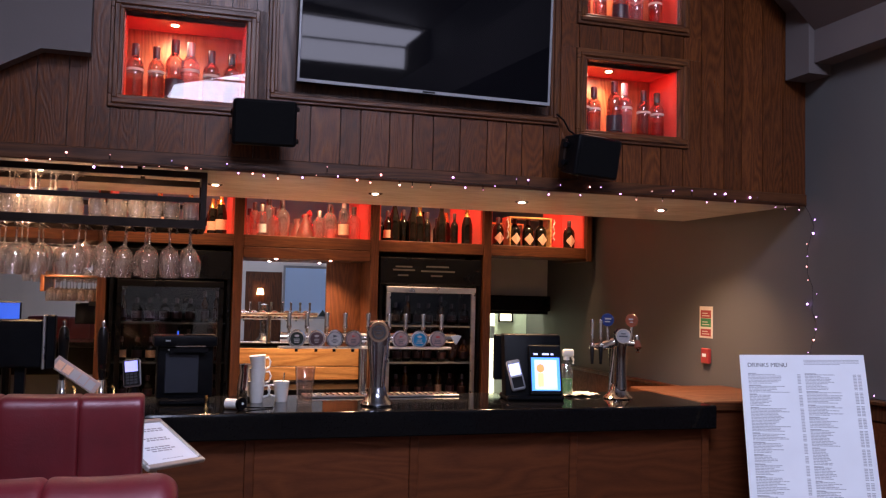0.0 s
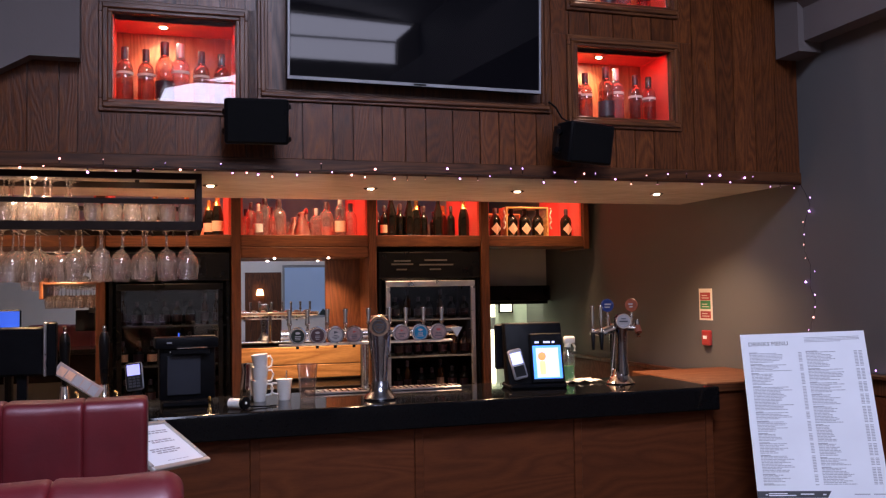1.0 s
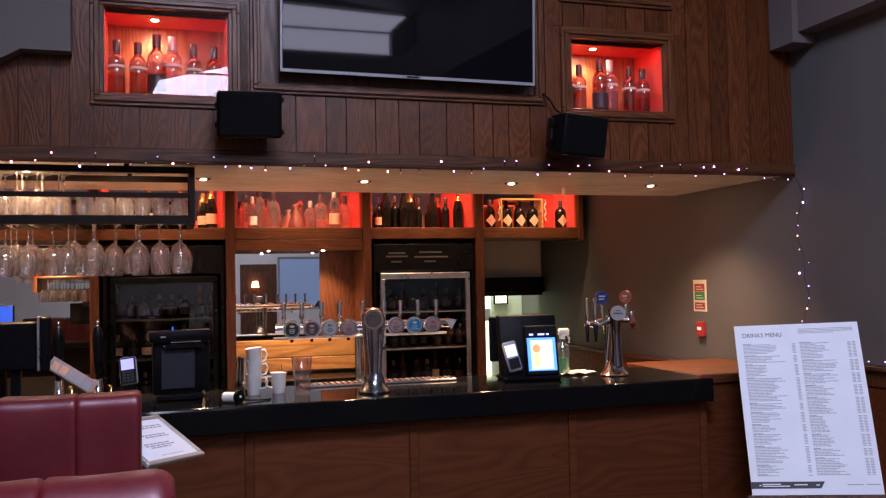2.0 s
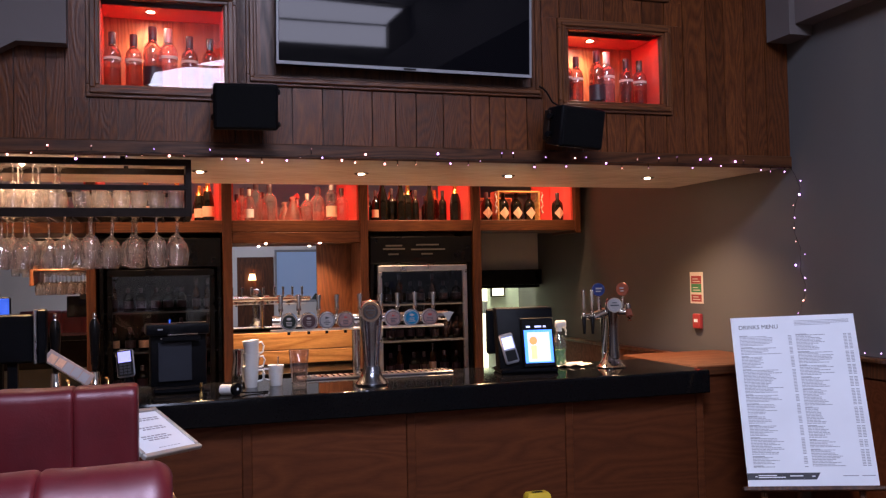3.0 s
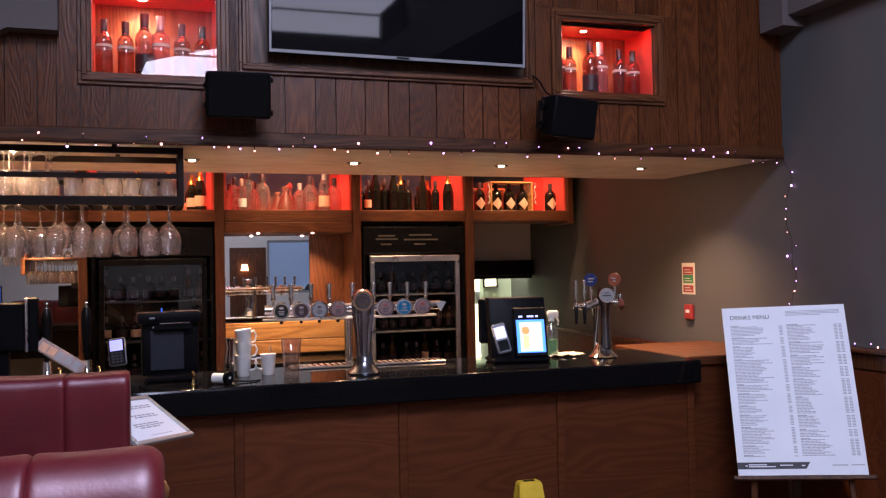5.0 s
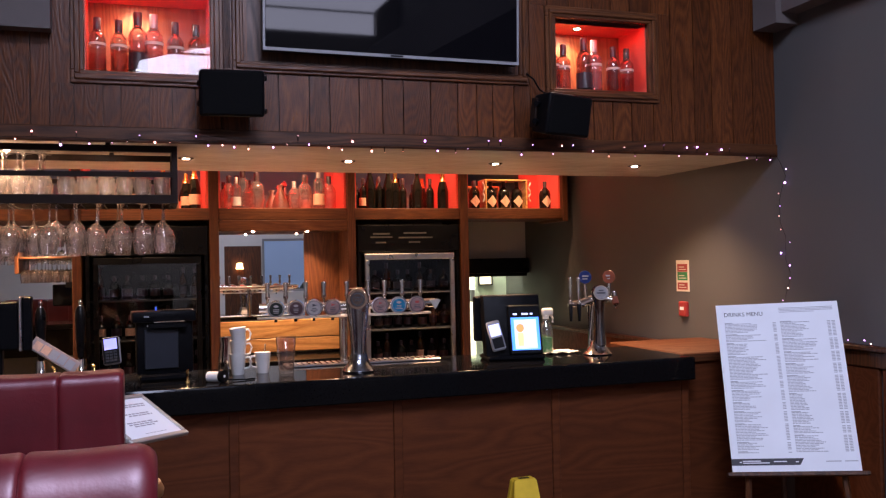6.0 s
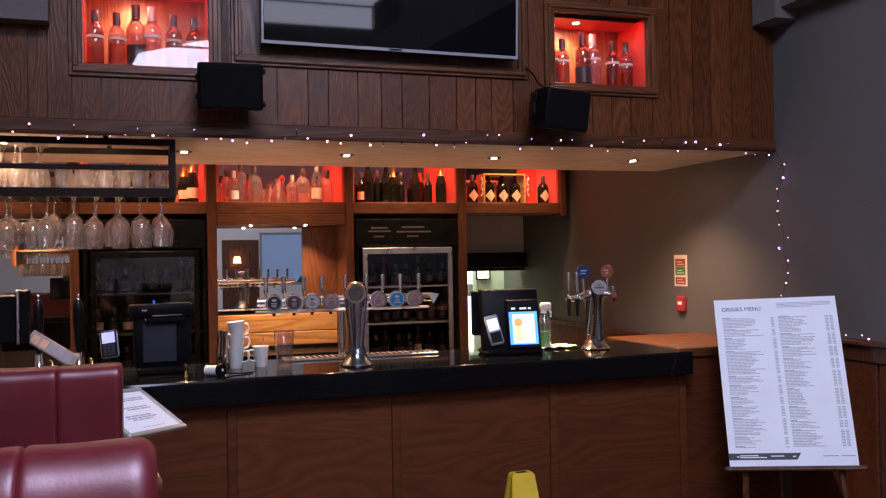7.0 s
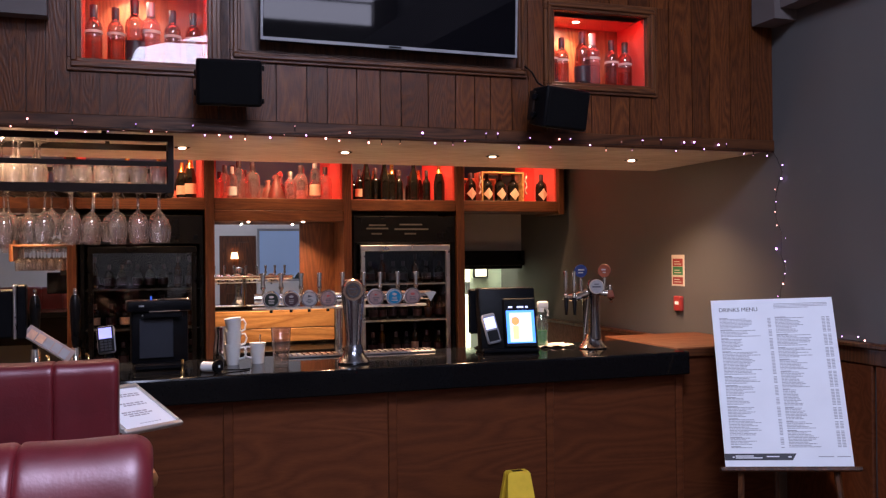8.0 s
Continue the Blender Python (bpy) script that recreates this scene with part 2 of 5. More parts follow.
M = dict(
    plank=wood("stained_oak_plank", (0.066, 0.0175, 0.0048), (0.200, 0.062, 0.0165), stretch=(1, 1, 0.16), ring=27.0, rough=0.27, gloss=0.32, relief=0.5, figure=0.78),
    rail=wood("stained_oak_rail", (0.040, 0.0125, 0.0042), (0.105, 0.037, 0.0125), stretch=(0.09, 1, 1), rough=0.40, vary=0.12, gloss=0.28),
    stile=wood("stained_oak_stile", (0.040, 0.0125, 0.0042), (0.105, 0.037, 0.0125), rough=0.38, vary=0.12),
    panel=wood("bar_front_oak", (0.082, 0.0215, 0.0066), (0.118, 0.033, 0.0100), stretch=(0.14, 1, 0.8), ring=15, rough=0.5, vary=0.14, gloss=0.2),
    mould_rail=wood("moulding_oak_rail", (0.062, 0.0190, 0.0058), (0.150, 0.052, 0.0165), stretch=(0.09, 1, 1), rough=0.36, vary=0.1, gloss=0.36),
    mould_stile=wood("moulding_oak_stile", (0.062, 0.0190, 0.0058), (0.150, 0.052, 0.0165), rough=0.36, vary=0.1, gloss=0.36),
    niche_back=wood("red_stained_oak", (0.24, 0.062, 0.020), (0.42, 0.135, 0.048), rough=0.45, vary=0.1),
    golden=wood("golden_oak", (0.40, 0.18, 0.045), (0.70, 0.38, 0.125), stretch=(0.12, 1, 1), ring=9, rough=0.4, vary=0.1),
    cabinet=wood("back_bar_oak", (0.080, 0.0245, 0.0075), (0.185, 0.064, 0.0195), rough=0.42, vary=0.1, figure=0.7),
    shelf=wood("back_bar_shelf_oak", (0.080, 0.0245, 0.0075), (0.185, 0.064, 0.0195), stretch=(0.09, 1, 1), rough=0.42, vary=0.1, figure=0.7),
    floor=wood("floor_oak", (0.06, 0.03, 0.015), (0.16, 0.085, 0.045), stretch=(1, 0.08, 1), rough=0.4),
    wallpaint=plain("grey_wall_paint", (0.097, 0.094, 0.092), 0.7, vary=0.05, scale=2.5, bump=0.12, fine=220),
    corbel=plain("grey_plaster", (0.125, 0.104, 0.100), 0.75, vary=0.06, scale=3, bump=0.1),
    hall=plain("tan_hall_paint", (0.60, 0.54, 0.46), 0.7, vary=0.05, scale=2.5, bump=0.1),
    newsprint=plain("newsprint", (0.42, 0.31, 0.28), 0.6, vary=0.15, scale=40, bump=0.05),
    # peach tint stands for the golden boards showing through the pint glass
    cloudy=thin_glass("cloudy_pint_glass", (0.92, 0.84, 0.78), 0.06, 0.10, 0.018, 2.8),
    distance=glow("blue_grey_distance", (0.42, 0.58, 0.85), 0.22),
    # far below white, so the unseen ceiling bounces little light into the room
    white=plain("dimmed_white_plaster", (0.24, 0.23, 0.225), 0.75, vary=0.05, scale=3, bump=0.1),
    soffit=plain("cream_soffit_paint", (0.86, 0.79, 0.70), 0.14, vary=0.05, scale=3, bump=1.0, fine=7.0, gloss=0.8, spread=0.04),
    red=plain("red_gloss_paint", (0.80, 0.10, 0.06), 0.35, vary=0.05, scale=4, bump=0.04),
    granite=plain("black_polished_granite", (0.005, 0.005, 0.0055), 0.05, vary=0.4, scale=140, bump=0.0, gloss=0.15, spread=0.004),
    black=plain("black_plastic", (0.004, 0.004, 0.005), 0.42, vary=0.2, scale=20, bump=0.15, fine=500, gloss=0.09),
    blacksat=plain("black_satin_enamel", (0.005, 0.0045, 0.0045), 0.3, vary=0.2, scale=12, bump=0.03, gloss=0.16),
    grille=plain("speaker_grille", (0.003, 0.003, 0.0035), 0.75, vary=0.3, scale=60, bump=0.6, fine=900, gloss=0.12),
    iron=plain("black_iron", (0.017, 0.0100, 0.0075), 0.5, metal=0.0, vary=0.25, scale=20, bump=0.15, fine=200, gloss=0.10),
    chrome=plain("chrome", (0.80, 0.79, 0.78), 0.10, metal=1.0, vary=0.05, scale=20, bump=0.0),
    # steel darkened in its colour to stand for dim surroundings it would reflect
    darksteel=plain("dimmed_steel", (0.36, 0.37, 0.40), 0.22, metal=1.0, vary=0.1, scale=15, bump=0.02),
    darkchrome=plain("dark_chrome", (0.30, 0.28, 0.28), 0.08, metal=1.0, vary=0.08, scale=20, bump=0.0),
    steel=plain("brushed_steel", (0.74, 0.73, 0.72), 0.30, metal=1.0, vary=0.1, scale=15, bump=0.04),
    brass=plain("brass", (0.78, 0.52, 0.20), 0.2, metal=1.0, vary=0.1, scale=30, bump=0.02),
    china=plain("white_china", (0.78, 0.77, 0.75), 0.22, vary=0.03, scale=20, bump=0.0),
    paper=plain("white_paper", (0.87, 0.90, 0.95), 0.55, vary=0.03, scale=6, bump=0.03),
    ink=plain("grey_ink", (0.36, 0.36, 0.40), 0.6, vary=0.1, bump=0.0),
    inkdark=plain("dark_ink", (0.045, 0.045, 0.055), 0.6, vary=0.1, bump=0.0),
    leather=None,
    yellow=plain("yellow_plastic", (0.75, 0.50, 0.03), 0.45, vary=0.1, scale=15, bump=0.08),
    signred=plain("sign_red", (0.34, 0.035, 0.03), 0.4, vary=0.06, bump=0.0),
    signgreen=plain("sign_green", (0.03, 0.22, 0.07), 0.4, vary=0.06, bump=0.0),
    cream=plain("cream_card", (0.72, 0.66, 0.55), 0.55, vary=0.05, bump=0.02),
    grey=plain("grey_plastic", (0.28, 0.28, 0.30), 0.4, vary=0.08, bump=0.04),
    silver=plain("silver_frame", (0.46, 0.44, 0.41), 0.42, metal=0.5, vary=0.08, bump=0.05),
    slate=plain("slate_plastic", (0.016, 0.018, 0.026), 0.55, vary=0.15, bump=0.1, fine=300, gloss=0.3),
    blue=plain("blue_enamel", (0.012, 0.15, 0.28), 0.25, vary=0.12, scale=60, bump=0.0),
    navy=plain("navy_enamel", (0.016, 0.028, 0.115), 0.25, vary=0.12, scale=60, bump=0.0),
    darkbadge=plain("black_enamel", (0.02, 0.025, 0.022), 0.2, vary=0.2, scale=60, bump=0.0),
    paleb=plain("pale_enamel", (0.32, 0.30, 0.30), 0.25, vary=0.1, scale=60, bump=0.0),
    rose=plain("rose_enamel", (0.27, 0.17, 0.16), 0.25, vary=0.12, scale=60, bump=0.0),
    amberbadge=plain("amber_enamel", (0.20, 0.060, 0.035), 0.25, vary=0.12, scale=60, bump=0.0),
    kitchen=plain("pale_green_wall", (0.60, 0.68, 0.58), 0.6, vary=0.04, scale=3, bump=0.05),
    darkglass=plain("dark_bottle_glass", (0.008, 0.007, 0.005), 0.07, vary=0.3, scale=20, bump=0.0, coat=0.3, gloss=0.4),
    amberglass=plain("brown_bottle_glass", (0.05, 0.018, 0.006), 0.08, vary=0.3, scale=20, bump=0.0, coat=0.5),
    foil=plain("gold_foil", (0.85, 0.55, 0.16), 0.28, metal=1.0, vary=0.15, scale=60, bump=0.2, fine=300),
    label=plain("cream_label", (0.68, 0.60, 0.50), 0.5, vary=0.1, scale=60, bump=0.0),
    orangelabel=plain("orange_label", (0.80, 0.46, 0.30), 0.5, vary=0.1, scale=60, bump=0.0),
    cap=plain("dark_cap", (0.05, 0.02, 0.025), 0.35, vary=0.1, bump=0.0),
    stemware=blown_glass("blown_stemware_glass"),
    pane=thin_glass("window_pane_glass", (0.97, 0.98, 0.97), 0.0, 0.045),
    # shelf bottles: haze and a pink tint put the red glow into the glass
    glass=thin_glass("clear_bottle_glass", (0.90, 0.86, 0.86), 0.04, 0.15, 0.04, 2.6),
    glowpinkglass=thin_glass("glow_tinted_bottle_glass", (0.95, 0.62, 0.58), 0.04, 0.15, 0.065, 2.6),
    frosted=clear("peach_frosted_glass", (0.95, 0.72, 0.62), rough=0.45),
    nicheglass=thin_glass("clear_spirit_glass", (0.74, 0.62, 0.62), 0.05, 0.16, 0.0, 2.6),
    rosewater=thin_glass("pale_spirit", (0.90, 0.62, 0.58), 0.05, 0.03, 0.0),
    mirror=plain("mirror_silver", (0.86, 0.88, 0.88), 0.0, metal=1.0, vary=0.0, bump=0.0),
    lens=glow("lamp_lens", (1.0, 0.76, 0.52), 420),
    fairy=glow("fairy_bulb", (0.72, 0.38, 1.0), 10),
    fairywarm=glow("fairy_bulb_warm", (1.0, 0.42, 0.36), 8),
    led=glow("red_led", (1.0, 0.05, 0.025), 5),
    shade=glow("lit_lamp_shade", (1.0, 0.62, 0.28), 7),
    screen=glow("lit_till_screen", (0.08, 0.30, 1.0), 1.7),
    screenwhite=glow("lit_white_screen", (0.62, 0.66, 1.0), 1.1),
    screenlilac=glow("lit_lilac_screen", (0.40, 0.42, 1.0), 0.85),
    screenorange=glow("lit_orange_picture", (1.0, 0.36, 0.10), 1.0),
    screenyellow=glow("lit_yellow_picture", (1.0, 0.80, 0.25), 1.2),
    screenblue=glow("lit_blue_screen", (0.03, 0.10, 0.55), 0.9),
    kitchenlamp=glow("kitchen_light_panel", (1.0, 0.96, 0.62), 2.2),
)
for key in ("mirror",):
    M[key].node_tree.nodes["Principled BSDF"].inputs["Roughness"].default_value = 0.0
    for ln in list(M[key].node_tree.links):
        if ln.to_socket.name == "Roughness":
            M[key].node_tree.links.remove(ln)


def leather_material():
    m, n, l, b = tree("oxblood_leather")
    pos = n.new("ShaderNodeNewGeometry")
    cells = n.new("ShaderNodeTexVoronoi")
    cells.inputs["Scale"].default_value = 210
    big = n.new("ShaderNodeTexNoise")
    big.inputs["Scale"].default_value, big.inputs["Detail"].default_value = 7, 6
    crease = n.new("ShaderNodeTexNoise")
    crease.inputs["Scale"].default_value, crease.inputs["Detail"].default_value, crease.inputs["Distortion"].default_value = 9, 4, 3.0
    for t in (cells, big, crease):
        l.new(pos.outputs["Position"], t.inputs["Vector"])
    ramp = n.new("ShaderNodeValToRGB")
    ramp.color_ramp.elements[0].position, ramp.color_ramp.elements[1].position = 0.3, 0.75
    ramp.color_ramp.elements[0].color, ramp.color_ramp.elements[1].color = (0.074, 0.0034, 0.0058, 1), (0.136, 0.0088, 0.0130, 1)
    l.new(big.outputs["Fac"], ramp.inputs["Fac"])
    l.new(ramp.outputs["Color"], b.inputs["Base Color"])
    rr = n.new("ShaderNodeMapRange")
    rr.inputs["To Min"].default_value, rr.inputs["To Max"].default_value = 0.30, 0.58
    l.new(crease.outputs["Fac"], rr.inputs["Value"])
    l.new(rr.outputs["Result"], b.inputs["Roughness"])
    add = n.new("ShaderNodeMath")
    add.operation = "MULTIPLY_ADD"
    add.inputs[1].default_value = 0.15
    l.new(cells.outputs["Distance"], add.inputs[0])
    l.new(crease.outputs["Fac"], add.inputs[2])
    bp = n.new("ShaderNodeBump")
    bp.inputs["Strength"].default_value, bp.inputs["Distance"].default_value = 0.17, 0.004
    l.new(add.outputs[0], bp.inputs["Height"])
    l.new(bp.outputs["Normal"], b.inputs["Normal"])
    l.new(bp.outputs["Normal"], b.inputs["Coat Normal"])
    b.inputs["Coat Weight"].default_value, b.inputs["Coat Roughness"].default_value = 0.85, 0.42
    b.inputs["Coat Tint"].default_value = (1.0, 0.80, 0.88, 1)
    b.inputs["Specular Tint"].default_value = (1.0, 0.78, 0.86, 1)
    return m


M["leather"] = leather_material()


# ---- mesh helpers ----
def part(name, bm, material, parent=None, label="", smooth=0, matrix=None):
    """Links a bmesh as one mesh object under a thing or a part. smooth: degrees above which edges stay sharp."""
    me = bpy.data.meshes.new(name)
    bmesh.ops.recalc_face_normals(bm, faces=bm.faces)
    if smooth:
        for f in bm.faces:
            f.smooth = True
    bm.to_mesh(me)
    bm.free()
    if smooth:
        me.set_sharp_from_angle(angle=radians(smooth))
    me.materials.append(material)
    ob = new(name, me)
    if parent:
        ob.parent = parent
    if matrix is not None:
        ob.matrix_basis = matrix
    if label:
        ob["label"] = label
    return ob


def thing(name, m, label, category, group=""):
    ob = new(name)
    ob.empty_display_size = 0.05
    ob.matrix_basis = m if isinstance(m, Matrix) else Matrix.Translation(m)
    return tagged(ob, label, category, group)


def box(x0, x1, y0, y1, z0, z1, bevel=0.0, bm=None, m=None, segments=1):
    """Adds a box, with worn edges where bevel is given, to a bmesh."""
    one = bmesh.new()
    bmesh.ops.create_cube(one, size=1)
    for v in one.verts:
        v.co = Vector(((x0 + x1) / 2 + v.co.x * (x1 - x0), (y0 + y1) / 2 + v.co.y * (y1 - y0), (z0 + z1) / 2 + v.co.z * (z1 - z0)))
    if bevel:
        bmesh.ops.bevel(one, geom=one.edges[:], offset=bevel, segments=segments, affect="EDGES", profile=0.5)
    if m is not None:
        one.transform(m)
    return merge(bm, one)


def merge(bm, one):
    if bm is None:
        return one
    me = bpy.data.meshes.new("temporary")
    one.to_mesh(me)
    one.free()
    bm.from_mesh(me)
    bpy.data.meshes.remove(me)
    return bm


def lathe(profile, segments=20, bm=None, m=None):
    """Turns a profile of (radius, height) about z."""
    one = bmesh.new()
    rings = []
    for r, z in profile:
        if r < 1e-5:
            rings.append([one.verts.new((0, 0, z))])
        else:
            rings.append([one.verts.new((r * math.cos(2 * math.pi * i / segments), r * math.sin(2 * math.pi * i / segments), z)) for i in range(segments)])
    for a, b in zip(rings, rings[1:]):
        for i in range(segments):
            j = (i + 1) % segments
            if len(a) == 1 and len(b) == 1:
                continue
            if len(a) == 1:
                one.faces.new((a[0], b[i], b[j]))
            elif len(b) == 1:
                one.faces.new((a[i], a[j], b[0]))
            else:
                one.faces.new((a[i], a[j], b[j], b[i]))
    if m is not None:
        one.transform(m)
    return merge(bm, one)


def tube(points, r, segments=8, bm=None, caps=True):
    """A round tube along a line of points; r one radius or one for each point."""
    one = bmesh.new()
    pts = [Vector(p) for p in points]
    rs = r if isinstance(r, (list, tuple)) else [r] * len(pts)
    rings = []
    for i, p in enumerate(pts):
        d = (pts[min(i + 1, len(pts) - 1)] - pts[max(i - 1, 0)]).normalized()
        q = d.to_track_quat("Z", "Y")
        rings.append([one.verts.new(p + q @ Vector((rs[i] * math.cos(2 * math.pi * k / segments), rs[i] * math.sin(2 * math.pi * k / segments), 0))) for k in range(segments)])
    for a, b in zip(rings, rings[1:]):
        for k in range(segments):
            one.faces.new((a[k], a[(k + 1) % segments], b[(k + 1) % segments], b[k]))
    if caps:
        one.faces.new(rings[0][::-1])
        one.faces.new(rings[-1])
    return merge(bm, one)


def prism(outline, y0, y1, bm=None):
    """An outline in x and z drawn out along y."""
    one = bmesh.new()
    a = [one.verts.new((x, y0, z)) for x, z in outline]
    b = [one.verts.new((x, y1, z)) for x, z in outline]
    one.faces.new(a)
    one.faces.new(b[::-1])
    for i in range(len(a)):
        j = (i + 1) % len(a)
        one.faces.new((a[i], b[i], b[j], a[j]))
    return merge(bm, one)


def slab(name, x0, x1, y0, y1, z0, z1, material, label="", category="", bevel=0.0):
    ob = part(name, box(x0, x1, y0, y1, z0, z1, bevel), material, label=label)
    return tagged(ob, category=category, kind="structure")


# one board that all planks share
def board_mesh(name, material):
    bm = box(-0.5, 0.5, -0.5, 0.5, -0.5, 0.5)
    me = bpy.data.meshes.new(name)
    bm.to_mesh(me)
    bm.free()
    me.materials.append(material)
    return me


def board(name, me, parent, x0, x1, y0, y1, z0, z1):
    ob = new(name, me)
    ob.parent = parent
    ob.location = ((x0 + x1) / 2, (y0 + y1) / 2, (z0 + z1) / 2)
    ob.scale = (x1 - x0, y1 - y0, z1 - z0)
    return ob


# ---- the large structure ----
XR, XL, YB, YE = 3.268, -4.2, -4.0, 7.46
ZS, ZC, EYE = 2.161, 1.10, 1.6
slab("floor", XL, XR + 0.15, YB - 0.15, 8.9, -0.1, 0, M["floor"], "dark oak floorboards of the bar", "floor")
slab("wall_east", XR, XR + 0.15, YB - 0.15, 8.9, 0, 5.2, M["wallpaint"], "matt grey painted plaster side wall", "wall")
slab("wall_west", XL - 0.15, XL, YB - 0.15, 8.9, 0, 5.2, M["hall"], "matt tan painted plaster side wall", "wall")
# wall behind, with gable glazing and two lower windows
GABLE = [(-0.23, 4.14), (-0.13, 4.36), (0.79, 4.60), (1.42, 4.78), (3.22, 4.72), (2.95, 4.47), (2.95, 4.14)]
bm = None
for x0, x1, z0, z1 in [(XL, 2.05, 0, 4.14), (2.05, 3.06, 0, 1.12), (2.05, 3.06, 2.17, 4.14), (3.06, XR, 0, 4.14)]:
    bm = box(x0, x1, YB - 0.1, YB, z0, z1, bm=bm)
bm = prism([(XL, 4.14)] + GABLE[:4] + [(1.42, 5.2), (XL, 5.2)], YB - 0.1, YB, bm)
bm = prism([GABLE[3], GABLE[4], (XR, 4.72), (XR, 5.2), (1.42, 5.2)], YB - 0.1, YB, bm)
bm = prism([GABLE[6], GABLE[5], GABLE[4], (XR, 4.72), (XR, 4.14)], YB - 0.1, YB, bm)
tagged(part("wall_south", bm, M["hall"], label="tan painted wall with daylight windows"), category="wall", kind="structure")


def window(name, x0, x1, z0, z1, bars):
    w = tagged(new(name), "white painted timber window full of daylight", "window", kind="structure")
    w.location = (x0, YB - 0.05, z0)
    fw, W_, H_ = 0.045, x1 - x0, z1 - z0
    for a, b, c, d in [(0, W_, 0, fw), (0, W_, H_ - fw, H_), (0, fw, fw, H_ - fw), (W_ - fw, W_, fw, H_ - fw)]:
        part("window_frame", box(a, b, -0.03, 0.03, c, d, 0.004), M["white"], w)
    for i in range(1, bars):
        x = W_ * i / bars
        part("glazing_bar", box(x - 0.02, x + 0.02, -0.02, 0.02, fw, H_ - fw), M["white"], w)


gable_window = tagged(new("window_1"), "white framed gable glazing under the roof pitch", "window", kind="structure")
for (x0, z0), (x1, z1) in zip(GABLE, GABLE[1:] + GABLE[:1]):
    part("window_frame", tube([(x0, YB - 0.06, z0), (x1, YB - 0.06, z1)], 0.022, 4), M["white"], gable_window)
part("glazing_bar", box(-0.08, 2.93, YB - 0.075, YB - 0.045, 4.445, 4.47), M["white"], gable_window)
window("window_2", 2.05, 3.06, 1.12, 2.17, 1)
hedge = bmesh.new()
hr = random.Random(21)
for k in range(70):
    x, r = 1.1 + 2.9 * hr.random(), hr.uniform(0.05, 0.13)
    lathe([(0, -r), (r * 0.8, -r * 0.5), (r, 0), (r * 0.6, r * 0.7), (0, r * hr.uniform(0.9, 1.5))], 7, bm=hedge, m=Matrix.Translation((x, -5.25 + hr.uniform(-0.1, 0.1), 1.02 + hr.uniform(-0.10, 0.08))))
box(1.1, 4.0, -5.4, -5.1, -0.1, 1.0, bm=hedge)
tagged(part("hedge", hedge, plain("dark_hedge", (0.02, 0.03, 0.022), 0.8, vary=0.4, scale=30), label="dark clipped hedge outside the window"), category="hedge", kind="stuff")

slab("backdrop", 1.0, 4.6, -5.6, -5.5, 0, 3.2, M["distance"], "pale blue-grey distance outside the window", "backdrop")
door = tagged(new("door_1"), "dark brown panelled door in the hall", "door", kind="structure")
door.location = (1.32, YB, 0)
part("leaf", box(0, 0.70, 0.002, 0.045, 0, 2.03, 0.004), M["stile"], door)
for z0, z1 in ((0.2, 0.9), (1.05, 1.9)):
    part("door_panel", box(0.12, 0.58, 0.046, 0.056, z0, z1, 0.004), M["stile"], door)

# pitched ceiling of the hall, with a rooflight opening in its western slope
def slope(x):
    return 4.90 + 0.268 * (x - 1.55) if x < 1.55 else 4.90 - 0.10 * (x - 1.55)


bm = None
for x0, x1, y0, y1 in [(XL, 1.55, YB - 0.1, -0.9), (XL, 1.55, 0.9, 4.1), (XL, -0.25, -0.9, 0.9), (1.30, 1.55, -0.9, 0.9), (1.55, XR, YB - 0.1, 4.1)]:
    bm = prism([(x0, slope(x0)), (x1, slope(x1)), (x1, slope(x1) + 0.12), (x0, slope(x0) + 0.12)], y0, y1, bm)
tagged(part("ceiling", bm, M["white"], label="plastered pitched ceiling, darkened to bounce little light"), category="ceiling", kind="structure")
roof = tagged(new("window_3"), "white framed rooflight in the pitched ceiling", "rooflight", kind="structure")
for y0, y1, x0, x1 in [(-0.9, -0.85, -0.25, 1.30), (0.85, 0.9, -0.25, 1.30), (-0.85, 0.85, -0.25, -0.20), (-0.85, 0.85, 1.25, 1.30)]:
    part("window_frame", prism([(x0, slope(x0) - 0.01), (x1, slope(x1) - 0.01), (x1, slope(x1) + 0.1), (x0, slope(x0) + 0.1)], y0, y1), M["white"], roof)
slab("ceiling_back", XL, XR, 5.2, 8.9, 2.75, 2.85, M["soffit"], "plain cream ceiling over the back bar", "ceiling")

# boxed wall plate and corbels under the pitch
bm = prism([(3.16, 2.885), (XR, 2.885), (XR, 3.9), (2.75, 3.9), (2.75, 3.42), (3.16, 3.06)], YB, 3.80)
tagged(part("beam_east", bm, M["corbel"], label="grey plastered wall plate along the side wall"), category="beam", kind="structure")
bm = prism([(3.125, 2.83), (XR, 2.83), (XR, 4.3), (2.20, 4.3), (3.04, 3.275), (3.125, 3.205)], 3.802, 3.985)
tagged(part("corbel_east", bm, M["corbel"], label="white plaster corbel against the oak panelling"), category="corbel", kind="structure")
bm = prism([(-0.385, 2.60), (-0.385, 3.9), (-1.9, 3.9), (-1.9, 1.95), (-1.2, 2.28), (-0.80, 2.47), (-0.575, 2.60)], 3.91, 3.985)
tagged(part("corbel_west", bm, M["corbel"], label="white plaster corbel and sloping brace"), category="corbel", kind="structure")

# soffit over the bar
# unseen pale panel, added so the shelf mirrors reflect tan instead of dark
slab("wall_gable_rear", XL, XR, 4.335, 4.36, ZS + 0.125, 2.745, M["hall"], "added tan panel behind the gable for the shelf mirrors", "wall")
